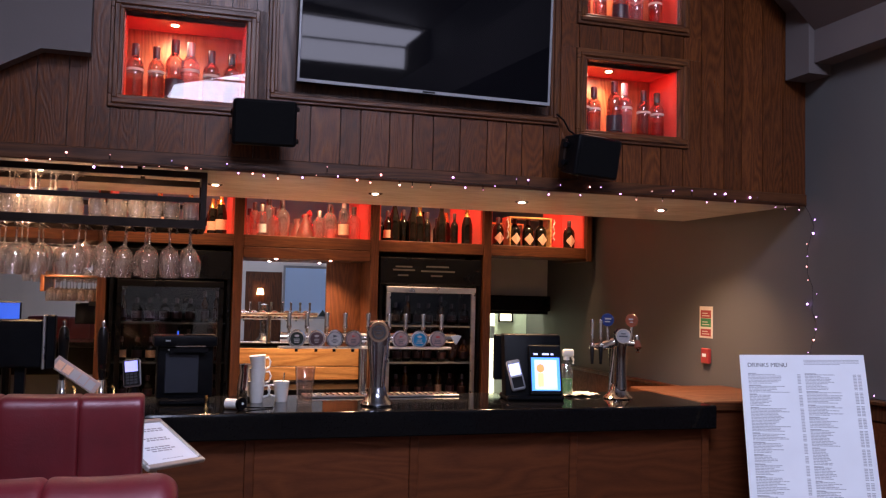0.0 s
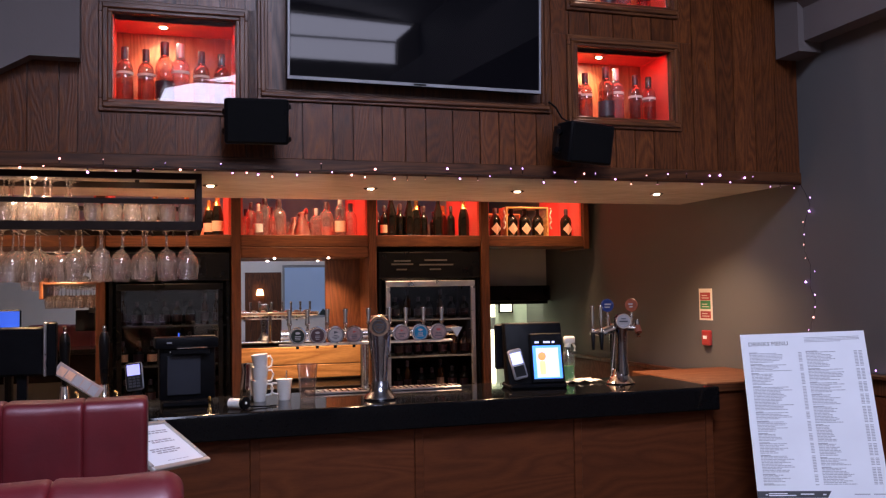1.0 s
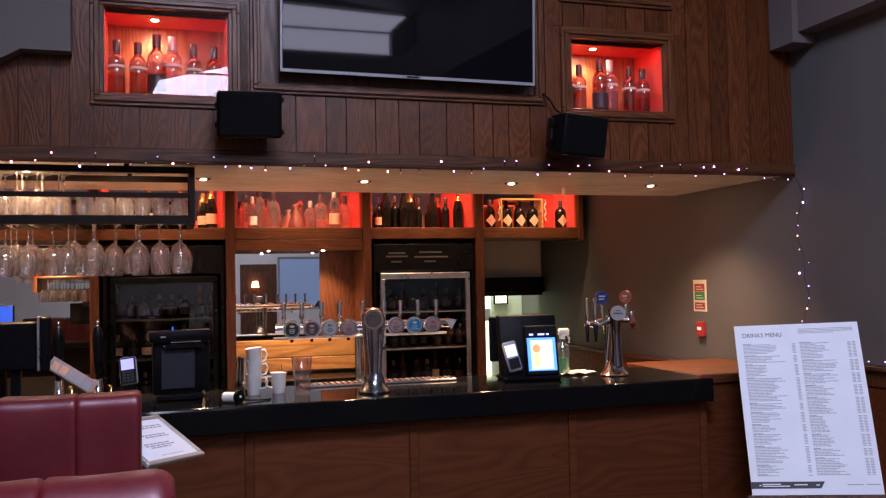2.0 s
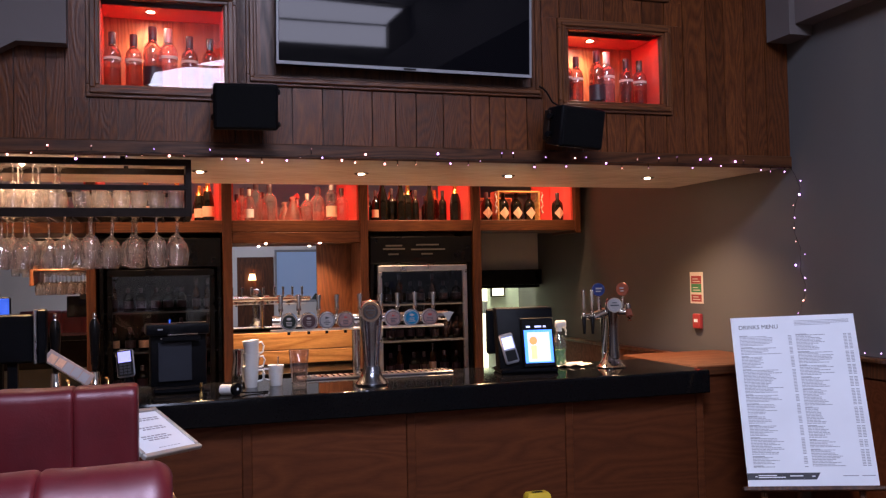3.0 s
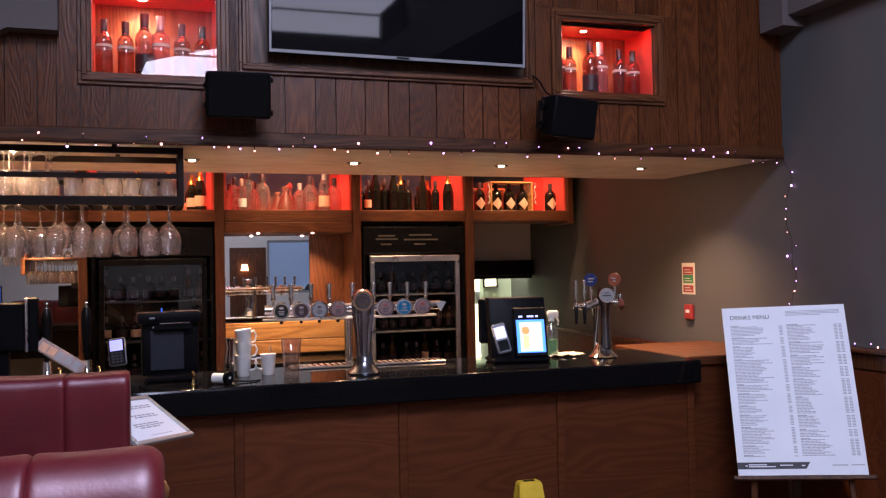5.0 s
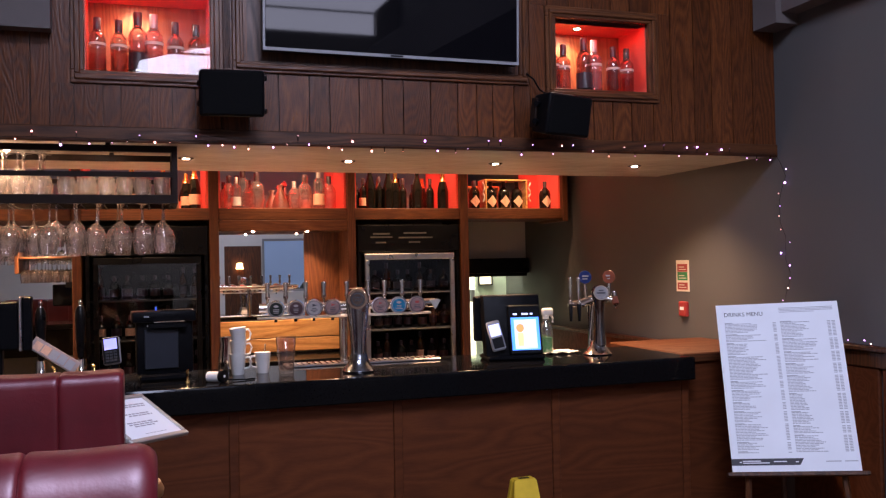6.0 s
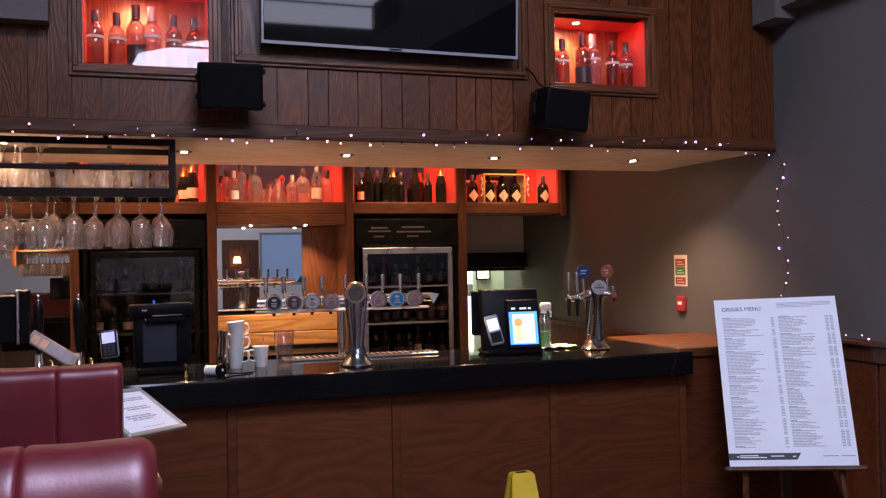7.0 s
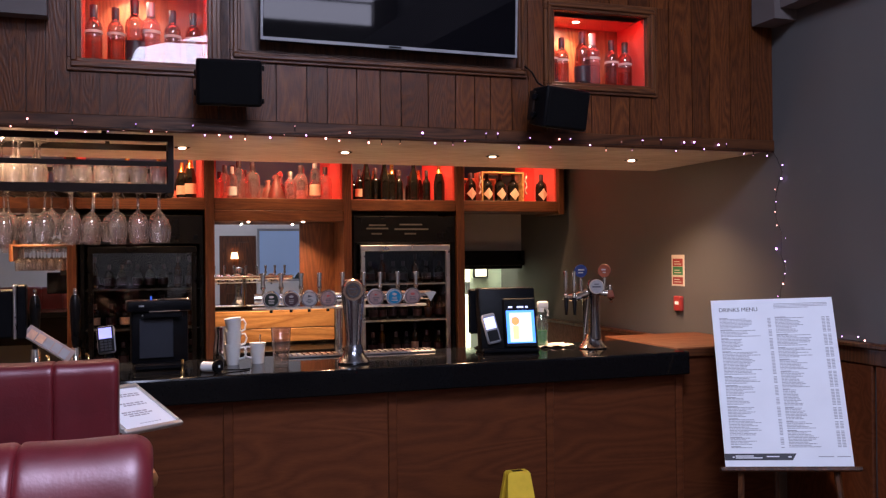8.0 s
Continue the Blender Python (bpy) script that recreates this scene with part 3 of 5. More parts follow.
slab("soffit", XL, XR, 4.03, 5.20, ZS, ZS + 0.12, M["soffit"], "cream painted soffit over the bar", "ceiling")

# gable of oak planks over the bar, with niches and a framed field for the screen
NICHES = [(-0.262, 0.258, 2.452, 2.830), (1.940, 2.475, 2.470, 2.830), (1.940, 2.475, 3.065, 3.425)]
TVF = (0.345, 1.785, 2.475, 3.50)
holes = [(a - 0.057, b + 0.052, c - 0.057, d + 0.057) for a, b, c, d in NICHES] + [TVF]
gable = tagged(new("wall_gable"), "dark-stained oak panelled gable wall above the bar", "wall", kind="structure")
gable.location = (0, 4.0, 0)
plank = board_mesh("plank", M["plank"])
seams = [XL, -3.0, -2.1, -1.35, -1.0, -0.75, -0.597, -0.473, -0.399, -0.304, -0.189, -0.118, -0.002, 0.092, 0.19, 0.30, 0.42, 0.555, 0.694, 0.789,
         0.928, 1.04, 1.142, 1.277, 1.415, 1.514, 1.597, 1.711, 1.80, 1.90, 2.02, 2.15, 2.26, 2.37, 2.50, 2.61, 2.75, 2.86, 2.99, 3.12, XR]
for a, b in zip(seams, seams[1:]):
    cuts = [(2.215, 4.9)]
    for h0, h1, h2, h3 in holes:
        if h0 < b - 0.002 and h1 > a + 0.002:
            out = []
            for c, d in cuts:
                if h3 <= c or h2 >= d:
                    out.append((c, d))
                else:
                    out += [(p, q) for p, q in ((c, h2), (h3, d)) if q - p > 0.005]
            cuts = out
            # the slivers of a board beside an opening
            if a < h0 - 0.006:
                board("plank", plank, gable, a + 0.002, h0, 0.002, 0.018, h2, min(h3, 4.9))
            if b > h1 + 0.006:
                board("plank", plank, gable, h1, b - 0.002, 0.002, 0.018, h2, min(h3, 4.9))
    for c, d in cuts:
        board("plank", plank, gable, a + 0.0025, b - 0.0025, 0, 0.018, c, d)
bm = None
xs = sorted({XL, XR} | {v for h in NICHES for v in h[:2]})
for a, b in zip(xs, xs[1:]):
    zs = [2.17]
    for n0, n1, n2, n3 in NICHES:
        if n0 <= a and n1 >= b:
            zs += [n2, n3]
    zs.append(4.95)
    for c, d in zip(zs[::2], zs[1::2]):
        bm = box(a, b, 0.018, 0.10, c, d, bm=bm)
part("backing", bm, M["stile"], gable)
part("bottom_rail", box(XL, XR, -0.012, 0.016, ZS - 0.012, 2.215, 0.004), M["rail"], gable, "plain oak rail along the lower edge")


def moulding(parent, x0, x1, z0, z1, w, proud):
    """A stepped picture moulding round an opening, four lengths butted together."""
    for a, b, c, d, key in [(x0 - w, x1 + w, z0 - w, z0, "rail"), (x0 - w, x1 + w, z1, z1 + w, "rail"), (x0 - w, x0, z0, z1, "stile"), (x1, x1 + w, z0, z1, "stile")]:
        bm = box(a, b, -proud * 0.55, 0.014, c, d, 0.003)
        i = 0.28
        if key == "rail":
            bm = box(a + w * i, b - w * i, -proud, 0.0, c + w * i, d - w * i, 0.004, bm=bm)
        else:
            bm = box(a + w * i, b - w * i, -proud, 0.0, c - w * i, d + w * i, 0.004, bm=bm)
        part("moulding", bm, M["mould_" + key], parent)


moulding(gable, TVF[0] + 0.055, TVF[1] - 0.045, TVF[2] + 0.05, TVF[3] - 0.05, 0.048, 0.03)
part("tv_panel", box(TVF[0], TVF[1], 0.010, 0.017, TVF[2], TVF[3]), M["stile"], gable, "dark oak field behind the screen")
# rest of the bar's rear
slab("wall_north", XL, 2.62, 7.30, 7.46, 0, 2.75, M["wallpaint"], "plain wall behind the back bar", "wall")
bm = None
for x0, x1, z0, z1 in [(2.62, XR, 1.50, 2.75), (2.62, XR, 0, 0.55)]:
    bm = box(x0, x1, 7.46, 7.56, z0, z1, bm=bm)
tagged(part("wall_hatch", bm, M["hall"], label="pale wall with a serving hatch into the kitchen"), category="wall", kind="structure")
slab("wall_kitchen", 1.9, XR, 7.95, 8.05, 0, 2.75, M["kitchen"], "pale green kitchen wall beyond the hatch", "wall")
slab("wall_kitchen_side", 2.50, 2.60, 7.46, 7.95, 0, 2.75, M["kitchen"], "pale green kitchen side wall", "wall")
# pale slab out of view, added to bounce the downlights up to the soffit
slab("bounce_floor", -3.0, XR - 0.06, 4.62, 6.40, 0.001, 0.006, plain("pale_bounce_surface", (0.55, 0.50, 0.42), 0.4), "unseen pale slab bouncing downlight onto the soffit", "floor")

# dado along the side wall
dado = tagged(new("dado"), "dark oak dado panelling with a moulded cap", "dado", kind="structure")
dado.location = (XR, 0, 0)
for i in range(9):
    y1 = 3.90 - i * 0.62
    part("dado_panel", box(-0.025, -0.001, y1 - 0.60, y1, 0.16, 1.06, 0.006), M["panel"], dado)
part("dado_rail", box(-0.032, -0.001, -1.6, 3.90, 1.062, 1.14, 0.005), M["stile"], dado)
part("dado_cap", box(-0.055, -0.001, -1.6, 3.90, 1.14, 1.165, 0.006), M["stile"], dado)
part("skirting", box(-0.034, -0.001, -1.6, 3.90, 0.0, 0.158, 0.005), M["stile"], dado)
part("bar_dado", box(-0.03, -0.001, 4.76, 7.40, 0.0, 1.03, 0.005), M["panel"], dado, "brown oak panelling behind the bar")
part("bar_dado_cap", box(-0.05, -0.001, 4.76, 7.40, 1.03, 1.055, 0.005), M["stile"], dado)

# ---- bar counter ----
counter = thing("bar_counter", (0, 3.85, 0), "long oak-fronted bar counter with black granite top", "bar counter")
edge = [(0.10, ZC - 0.115), (0.004, ZC - 0.115), (0.0, ZC - 0.110), (0.0, ZC - 0.012), (0.0035, ZC - 0.0035), (0.012, ZC), (0.66, ZC), (0.66, ZC - 0.045), (0.10, ZC - 0.045)]
bm = prism(edge, -3.0, 2.612)
bm.transform(Matrix(((0, 1, 0, 0), (1, 0, 0, 0), (0, 0, 1, 0), (0, 0, 0, 1))))
part("worktop", bm, M["granite"], counter, "polished black granite worktop with a deep front edge")
part("carcass", box(-3.0, 2.585, 0.10, 0.62, 0, ZC - 0.05), M["black"], counter)
divs = [-2.95, -1.97, -1.19, -0.42, 0.325, 1.063, 1.861, 2.595]
for a, b in zip(divs, divs[1:]):
    part("front_panel", box(a + 0.0208, b - 0.0208, 0.075, 0.10, 0.20, ZC - 0.116, 0.002), M["panel"], counter)
for d in divs:
    part("stile", box(d - 0.0205, d + 0.0205, 0.068, 0.10, 0.20, ZC - 0.116, 0.003), M["panel"], counter)
part("plinth", box(-3.0, 2.59, 0.09, 0.12, 0, 0.198), M["stile"], counter)

flap = thing("wooden_counter", (2.62, 3.97, 0), "oak-topped counter section between bar and wall", "counter")
part("top", box(0, 0.645, 0, 0.78, ZC - 0.045, ZC + 0.004, 0.006), M["shelf"], flap, "varnished oak top lit by a downlight")
part("front_panel", box(0.0, 0.62, 0.02, 0.05, 0, ZC - 0.047), M["panel"], flap)

# ---- back bar unit ----
BY = 6.45
unit = thing("back_bar_unit", (0, BY, 0), "oak back bar with red-lit shelves and mirror", "back bar")
ZB, ZT = 1.945, 2.030
for a, b, top in [(-0.520, -0.462, 2.70), (0.385, 0.451, 2.70), (1.386, 1.446, 2.70), (2.278, 2.343, 2.70)]:
    part("post", box(a, b, -0.012, 0.45, 0, top, 0.004), M["cabinet"], unit)
part("end_post", box(3.156, 3.206, -0.012, 0.45, ZB - 0.02, 2.70, 0.004), M["cabinet"], unit)
bays = [(-1.6, -0.520), (-0.462, 0.385), (0.451, 1.386), (1.446, 2.278), (2.343, 3.156)]
for i, (a, b) in enumerate(bays):
    part("shelf", box(a, b, 0.0, 0.45, ZB, ZT, 0.004), M["shelf"], unit)
    part("mirror_back", box(a, b, 0.435, 0.447, ZT, 2.70), M["mirror"], unit, "mirrored back of the shelf")
    part("red_side", box(b - 0.016, b - 0.002, 0.03, 0.43, ZT + 0.002, 2.69), M["red"], unit, "red painted side lit from above")
    part("red_side", box(a + 0.002, a + 0.016, 0.03, 0.43, ZT + 0.002, 2.69), M["red"], unit, "red painted side lit from above")
    part("led_strip", box(a + 0.05, b - 0.05, 0.38, 0.40, 2.66, 2.675), M["led"], unit, "red light strip")
part("cornice", box(-1.6, 3.206, 0.0, 0.45, 2.70, 2.745), M["shelf"], unit)
# mirror bay with its lit oak splashback
part("under_shelf", box(0.451, 1.386, 0.0, 0.42, 1.865, 1.943, 0.004), M["shelf"], unit, "box under the shelf with small downlights")
part("mirror", box(0.451, 1.115, 0.36, 0.37, 1.205, 1.864), M["mirror"], unit, "mirror between the fridges")
part("side_panel", box(1.115, 1.386, 0.345, 0.37, 1.205, 1.864), M["cabinet"], unit, "oak panel beside the mirror")
for z0, z1 in ((0.955, 1.055), (1.060, 1.195)):
    part("splashback_board", box(0.451, 1.386, 0.33, 0.36, z0, z1, 0.004), M["golden"], unit, "golden oak splashback board")
part("back_counter", box(0.451, 1.386, -0.10, 0.45, 0.88, 0.93, 0.005), M["blacksat"], unit)
part("mirror", box(-1.6, -0.520, 0.36, 0.37, 1.0, 1.943), M["mirror"], unit, "mirror behind the glass rack")
for x in (0.70, 1.10):
    part("downlight", lathe([(0, 1.861), (0.006, 1.861), (0.009, 1.866)], 14, m=Matrix.Translation((x, 0.10, 0))), M["lens"], unit)


# left fridge's shelves are coloured dark to stand for its dim interior
M["darkwire"] = plain("dimmed_wire", (0.03, 0.03, 0.032), 0.4, bump=0.0)
M["dimletter"] = plain("dim_lettering", (0.10, 0.095, 0.09), 0.5, bump=0.0)


def fridge(x0, x1, chrome):
    f = thing("bottle_fridge", (x0, BY + 0.02, 0), "black glass-door bottle fridge with a lettered header" + (" and aluminium door frame" if chrome else ""), "fridge", "bottle fridges")
    w = x1 - x0
    for a, b, c, d in [(0, 0.03, 0, 0.5), (w - 0.03, w, 0, 0.5)]:
        part("side", box(a, b, c, d, 0, 1.90, 0.004), M["blacksat"], f)
    part("back", box(0.03, w - 0.03, 0.47, 0.50, 0, 1.90), M["blacksat"], f)
    part("header", box(0.0, w, -0.012, 0.46, 1.70, 1.905, 0.006), M["blacksat"], f, "black header panel with pale lettering bars")
    for bx, bz, bw in [(0.12, 1.83, 0.13), (0.10, 1.805, 0.17), (0.14, 1.765, 0.08), (0.36, 1.835, 0.18), (0.32, 1.80, 0.27), (0.40, 1.765, 0.09)]:
        part("lettering", box(bx, min(bx + bw, w - 0.04), -0.015, -0.0125, bz, bz + 0.012), M["dimletter"], f)
    part("base", box(0.0, w, 0.0, 0.46, 0, 0.25), M["blacksat"], f)
    fr = M["steel"] if chrome else M["blacksat"]
    for a, b, c, d in [(0.05, w - 0.05, 1.64, 1.685), (0.05, w - 0.05, 0.27, 0.32), (0.05, 0.085, 0.32, 1.64), (w - 0.085, w - 0.05, 0.32, 1.64)]:
        part("door_frame", box(a, b, -0.03, 0.0, c, d, 0.004), fr, f)
    pane = part("door_glass", box(0.085, w - 0.085, -0.016, -0.012, 0.32, 1.64), M["pane"], f)
    pane.visible_shadow = False
    for z in (0.55, 0.83, 1.10, 1.38):
        part("wire_shelf", box(0.03, w - 0.03, 0.03, 0.46, z, z + 0.010), M["grey"] if chrome else M["darkwire"], f)
    return f


fridge(1.462, 2.272, True)
fridge(-0.440, 0.376, False)

# ---- screen and loudspeakers ----
def screen_material():
    m, n, l, b = tree("dark_screen")
    b.inputs["Base Color"].default_value = (0.0035, 0.0035, 0.005, 1)
    b.inputs["Roughness"].default_value = 0.03
    b.inputs["Specular IOR Level"].default_value = 0.18
    return m


tv = thing("television", pose(1.088, 3.985, 2.56, 2.2, 0.35, 0), "large black flat television hung on the panelling", "television")
part("bracket", box(-0.2, 0.2, -0.03, 0.02, 0.2, 0.5), M["black"], tv)
part("casing", box(-0.612, 0.612, -0.075, -0.03, 0.0, 0.70, 0.006), M["black"], tv)
part("screen", box(-0.600, 0.600, -0.079, -0.0755, 0.016, 0.690), screen_material(), tv, "glossy unlit screen")
for a, b, c, d in [(-0.612, 0.612, 0.0, 0.014), (-0.612, -0.602, 0.014, 0.70), (0.602, 0.612, 0.014, 0.70)]:
    part("bezel", box(a, b, -0.081, -0.0755, c, d), M["grey"], tv, "dull silver bezel")
part("logo_bar", box(-0.03, 0.03, -0.0835, -0.0812, 0.003, 0.011), M["black"], tv)


def loudspeaker(m):
    s = thing("loudspeaker", m, "black wall loudspeaker on a bracket under the screen", "loudspeaker", "loudspeakers")
    bm = box(-0.135, 0.135, -0.09, 0.07, -0.098, 0.098, 0.014, segments=3)
    for v in bm.verts:
        if v.co.y > 0:
            v.co.x *= 0.74
            v.co.z *= 0.90
    part("cabinet", bm, M["black"], s, smooth=40)
    part("grille", box(-0.124, 0.124, -0.098, -0.0905, -0.090, 0.090, 0.004), M["grille"], s, "black metal grille")
    part("bracket", tube([(0, 0.05, 0), (0, 0.13, 0.0)], 0.018), M["iron"], s)
    for z in (-0.07, 0.07):
        part("knob", tube([(0.115, -0.01, z), (0.146, -0.02, z)], 0.011), M["black"], s)
        part("knob", tube([(-0.115, 0.01, z * 0.6), (-0.140, 0.0, z * 0.6)], 0.014), M["black"], s)
    part("yoke", box(-0.135, -0.122, 0.005, 0.045, -0.07, 0.07, 0.004), M["iron"], s)
    return s


loudspeaker(pose(0.335, 3.86, 2.348, 8, 0, -4))
loudspeaker(pose(1.868, 3.835, 2.305, 10, 1, 15))

# ---- booths ----
def booth(y, z, xr, seams, thick, roll, dip):
    """A padded bench back, channelled upright, with a rolled top; it runs off to the west."""
    b = thing("booth_seat", (xr, y, 0), "oxblood leather booth back with upright channels", "booth", "booths")
    edges = [0.0]
    for s in seams:
        edges.append(edges[-1] - s)
    prof = [(-thick, 0.45), (-thick, 0.8), (-thick, 1.05), (-thick, z - roll - 0.03)]
    prof += [(-thick + roll - roll * math.cos(k * math.pi / 16), z - roll + roll * math.sin(k * math.pi / 16)) for k in range(9)]
    prof += [(thick - roll + roll * math.sin(k * math.pi / 16), z - roll + roll * math.cos(k * math.pi / 16)) for k in range(1 if thick - roll < 0.001 else 0, 9)]
    prof += [(thick, z - roll - 0.2), (thick, 0.45)]
    mid = z - thick
    for a, c in zip(edges[1:], edges):
        bm = bmesh.new()
        nx, grid = 30, []
        for i in range(nx + 1):
            # rows gather towards both ends, where the cover turns in
            t = 0.5 - 0.5 * math.cos(math.pi * i / nx)
            d = min(t, 1 - t) * (c - a)
            pinch = -0.0070 * math.exp(-d / 0.004)
            if c == 0.0 and t > 0.5:
                u = max(0.0, 1 - d / (dip * 1.3))
                pinch = -dip * (1 - math.sqrt(max(0.0, 1 - u * u)))
            row = []
            for k, (py, pz) in enumerate(prof):
                n = Vector((0, py, max(0.0, pz - mid)))
                n = n.normalized() if n.length > 1e-4 else Vector((0, 0, 1))
                puff = 0.004 * math.sin(9 * (a + (c - a) * t) + 5 * pz) * math.sin(math.pi * t)
                row.append(bm.verts.new((a + (c - a) * t, py + n.y * (pinch + puff), pz + n.z * (pinch + puff))))
            grid.append(row)
        for r0, r1 in zip(grid, grid[1:]):
            for k in range(len(prof) - 1):
                bm.faces.new((r0[k], r1[k], r1[k + 1], r0[k + 1]))
        bm.faces.new(grid[0])
        bm.faces.new(grid[-1][::-1])
        part("channel", bm, M["leather"], b, smooth=60)
    part("base", box(edges[-1], -0.03, -thick + 0.02, thick - 0.01, 0, 0.45, 0.01), M["stile"], b, "dark wooden plinth")
    return b


far_booth = booth(2.85, 1.297, -0.086, [0.178, 0.215, 0.215, 0.215, 0.215, 0.215, 0.215], 0.075, 0.035, 0.014)
near_booth = booth(1.545, 1.310, 0.006, [0.203, 0.245, 0.245, 0.245, 0.245], 0.110, 0.105, 0.030)

# ---- menu on its easel ----
easel = thing("menu_easel", pose(2.8284, 3.3804, 0.6012, -18.595, 0, -28.434) @ pose(0, 0, 0, 0, -1.878, 0), "white printed drinks menu board on a dark easel", "menu board")
easel.matrix_basis = easel.matrix_basis @ Matrix.Scale(0.965, 4)
part("board", box(-0.297, 0.297, 0.0, 0.006, 0, 0.841), M["paper"], easel, "large white drinks menu sheet")
part("backing", box(-0.290, 0.290, 0.007, 0.014, 0.004, 0.835), M["stile"], easel)
part("ledge", box(-0.325, 0.325, -0.035, 0.02, -0.024, -0.003, 0.004), M["stile"], easel, "dark wooden easel ledge")
inv = easel.matrix_basis.inverted()
for sx in (-0.22, 0.22):
    foot = inv @ Vector((*(easel.matrix_basis @ Vector((sx * 1.18, -0.18, 0))).xy, 0.0))
    part("leg", tube([(sx * 0.72, 0.030, 0.70), (sx, 0.024, 0.0), foot], 0.016, 6), M["stile"], easel)
foot = inv @ Vector((*(easel.matrix_basis @ Vector((0, 0.30, 0))).xy, 0.0))
part("rear_leg", tube([(0, 0.036, 0.74), foot], 0.014, 6), M["stile"], easel)


def lettering(text, size, m, material, parent, name="lettering"):
    cu = bpy.data.curves.new(name, "FONT")
    cu.body, cu.size, cu.extrude = text, size, 0.0004
    tmp = new("temporary_text", cu)
    bpy.context.view_layer.update()
    me = bpy.data.meshes.new_from_object(tmp)
    bpy.data.objects.remove(tmp)
    me.materials.append(material)
    ob = new(name, me)
    ob.parent = parent
    ob.matrix_basis = m
    return ob


lettering("DRINKS MENU", 0.0295, pose(-0.262, -0.0006, 0.778, 90, 0, 0), M["inkdark"], easel, "heading")
rng = random.Random(4)
bm = bmesh.new()
for x0, wid, price in ((-0.262, 0.19, 0.235), (0.010, 0.17, 0.225)):
    z, group_left, wide = 0.745, 0, 1.0
    while z > 0.085:
        if group_left == 0:
            group_left = rng.choice((5, 7, 8, 11, 16))
            z -= 0.0085
            box(x0, x0 + rng.uniform(0.03, 0.06), -0.0006, -0.0001, z + 0.0045, z + 0.0085, bm=bm)
            wide = rng.uniform(0.5, 1.0)
        one = bmesh.new()
        w = wid * wide * rng.uniform(0.55, 1.05)
        x = x0
        while x < x0 + w:
            step = rng.uniform(0.008, 0.026)
            box(x, min(x + step - 0.0025, x0 + w), -0.0006, -0.0001, z, z + 0.0033, bm=one)
            x += step
        box(x0 + price, x0 + price + 0.016, -0.0006, -0.0001, z, z + 0.0033, bm=one)
        if x0 > 0:
            box(x0 + price + 0.022, x0 + price + 0.038, -0.0006, -0.0001, z, z + 0.0033, bm=one)
        merge(bm, one)
        z -= 0.0074
        group_left -= 1
for k in range(4):
    box(0.010, 0.27 - 0.03 * k * (k == 3), -0.0006, -0.0001, 0.812 - 0.007 * k, 0.8145 - 0.007 * k, bm=bm)
tagged(part("print", bm, M["ink"], easel, "rows of small grey print"), kind="stuff")
bm = prism([(-0.297, 0.030), (0.02, 0.030), (0.04, 0.062), (-0.297, 0.062)], -0.0006, -0.0001)
part("footer_band", bm, M["inkdark"], easel, "dark band at the foot of the menu")
for a, b, z in ((-0.245, -0.16, 0.048), (-0.245, -0.12, 0.039), (-0.26, -0.25, 0.043), (-0.10, -0.04, 0.045), (0.0, 0.015, 0.043)):
    part("footer_lettering", box(a, b, -0.0010, -0.0007, z, z + 0.005), M["paper"], easel)
for a, b in ((0.14, 0.21), (0.225, 0.285)):
    part("footer_lettering", box(a, b, -0.0006, -0.0001, 0.044, 0.048), M["ink"], easel)

# ---- glass rack over the bar ----
rack = thing("glass_rack", (0.112, 4.10, ZS), "black iron hanging rack full of stemware", "glass rack")
L = -2.6
for y in (0.0, 0.36):
    part("top_rail", box(L, 0, y - 0.012, y + 0.012, -0.040, -0.012), M["iron"], rack)
    part("middle_rail", box(L, -0.024, y - 0.009, y + 0.009, -0.150, -0.128), M["iron"], rack)
    part("bottom_rail", box(L, 0, y - 0.015, y + 0.015, -0.268, -0.230), M["iron"], rack)
    part("post", box(-0.024, 0, y - 0.012, y + 0.012, -0.230, -0.040), M["iron"], rack)
    part("hanger", box(-0.30, -0.28, y - 0.006, y + 0.006, -0.012, 0), M["iron"], rack)
for z0, z1 in ((-0.268, -0.240), (-0.040, -0.012)):
    part("end_rail", box(-0.024, 0, 0.015, 0.345, z0, z1), M["iron"], rack)
part("glass_shelf", box(L, -0.024, 0.015, 0.345, -0.232, -0.226), M["pane"], rack, "glass shelf in the rack").visible_shadow = False
for i in range(22):
    x = -0.03 - i * 0.094
    part("hanging_rod", tube([(x, 0.0, -0.27), (x, 0.36, -0.27)], 0.0035, 6), M["iron"], rack)
    part("hook", tube([(x, -0.012, -0.262), (x, -0.014, -0.282), (x + 0.008, -0.002, -0.286)], 0.003, 6), M["iron"], rack)


# ---- lamps of the place, with added fill ----
# y 4.26 row: the two beside x -0.60 are added to brighten the stemware
for x, y in ((-1.52, 4.612), (-0.677, 4.612), (0.168, 4.612), (1.003, 4.612), (1.85, 4.612), (2.741, 4.612), (-0.60, 4.26), (-1.10, 4.26), (-0.20, 4.26)):
    d = thing("downlight", (x, y, ZS), "small round warm recessed downlight in the soffit", "downlight", "soffit downlights")
    part("rim", lathe([(0.011, -0.001), (0.024, -0.003), (0.032, -0.006), (0.040, -0.001), (0.040, 0.002)], 20), M["darkchrome"], d, smooth=40)
    part("lens", lathe([(0, -0.0062), (0.013, -0.0062), (0.016, -0.004)], 16), M["lens"], d)
    spot_lamp("downlight_beam", look((x, y, ZS - 0.012), (x, y + 0.01, 0)), DOWN * ((3.4 if x < -0.5 else 0.5) if y < 4.5 else 1.7 if x < 2.5 else 1.25), WARM, 120, 0.9)
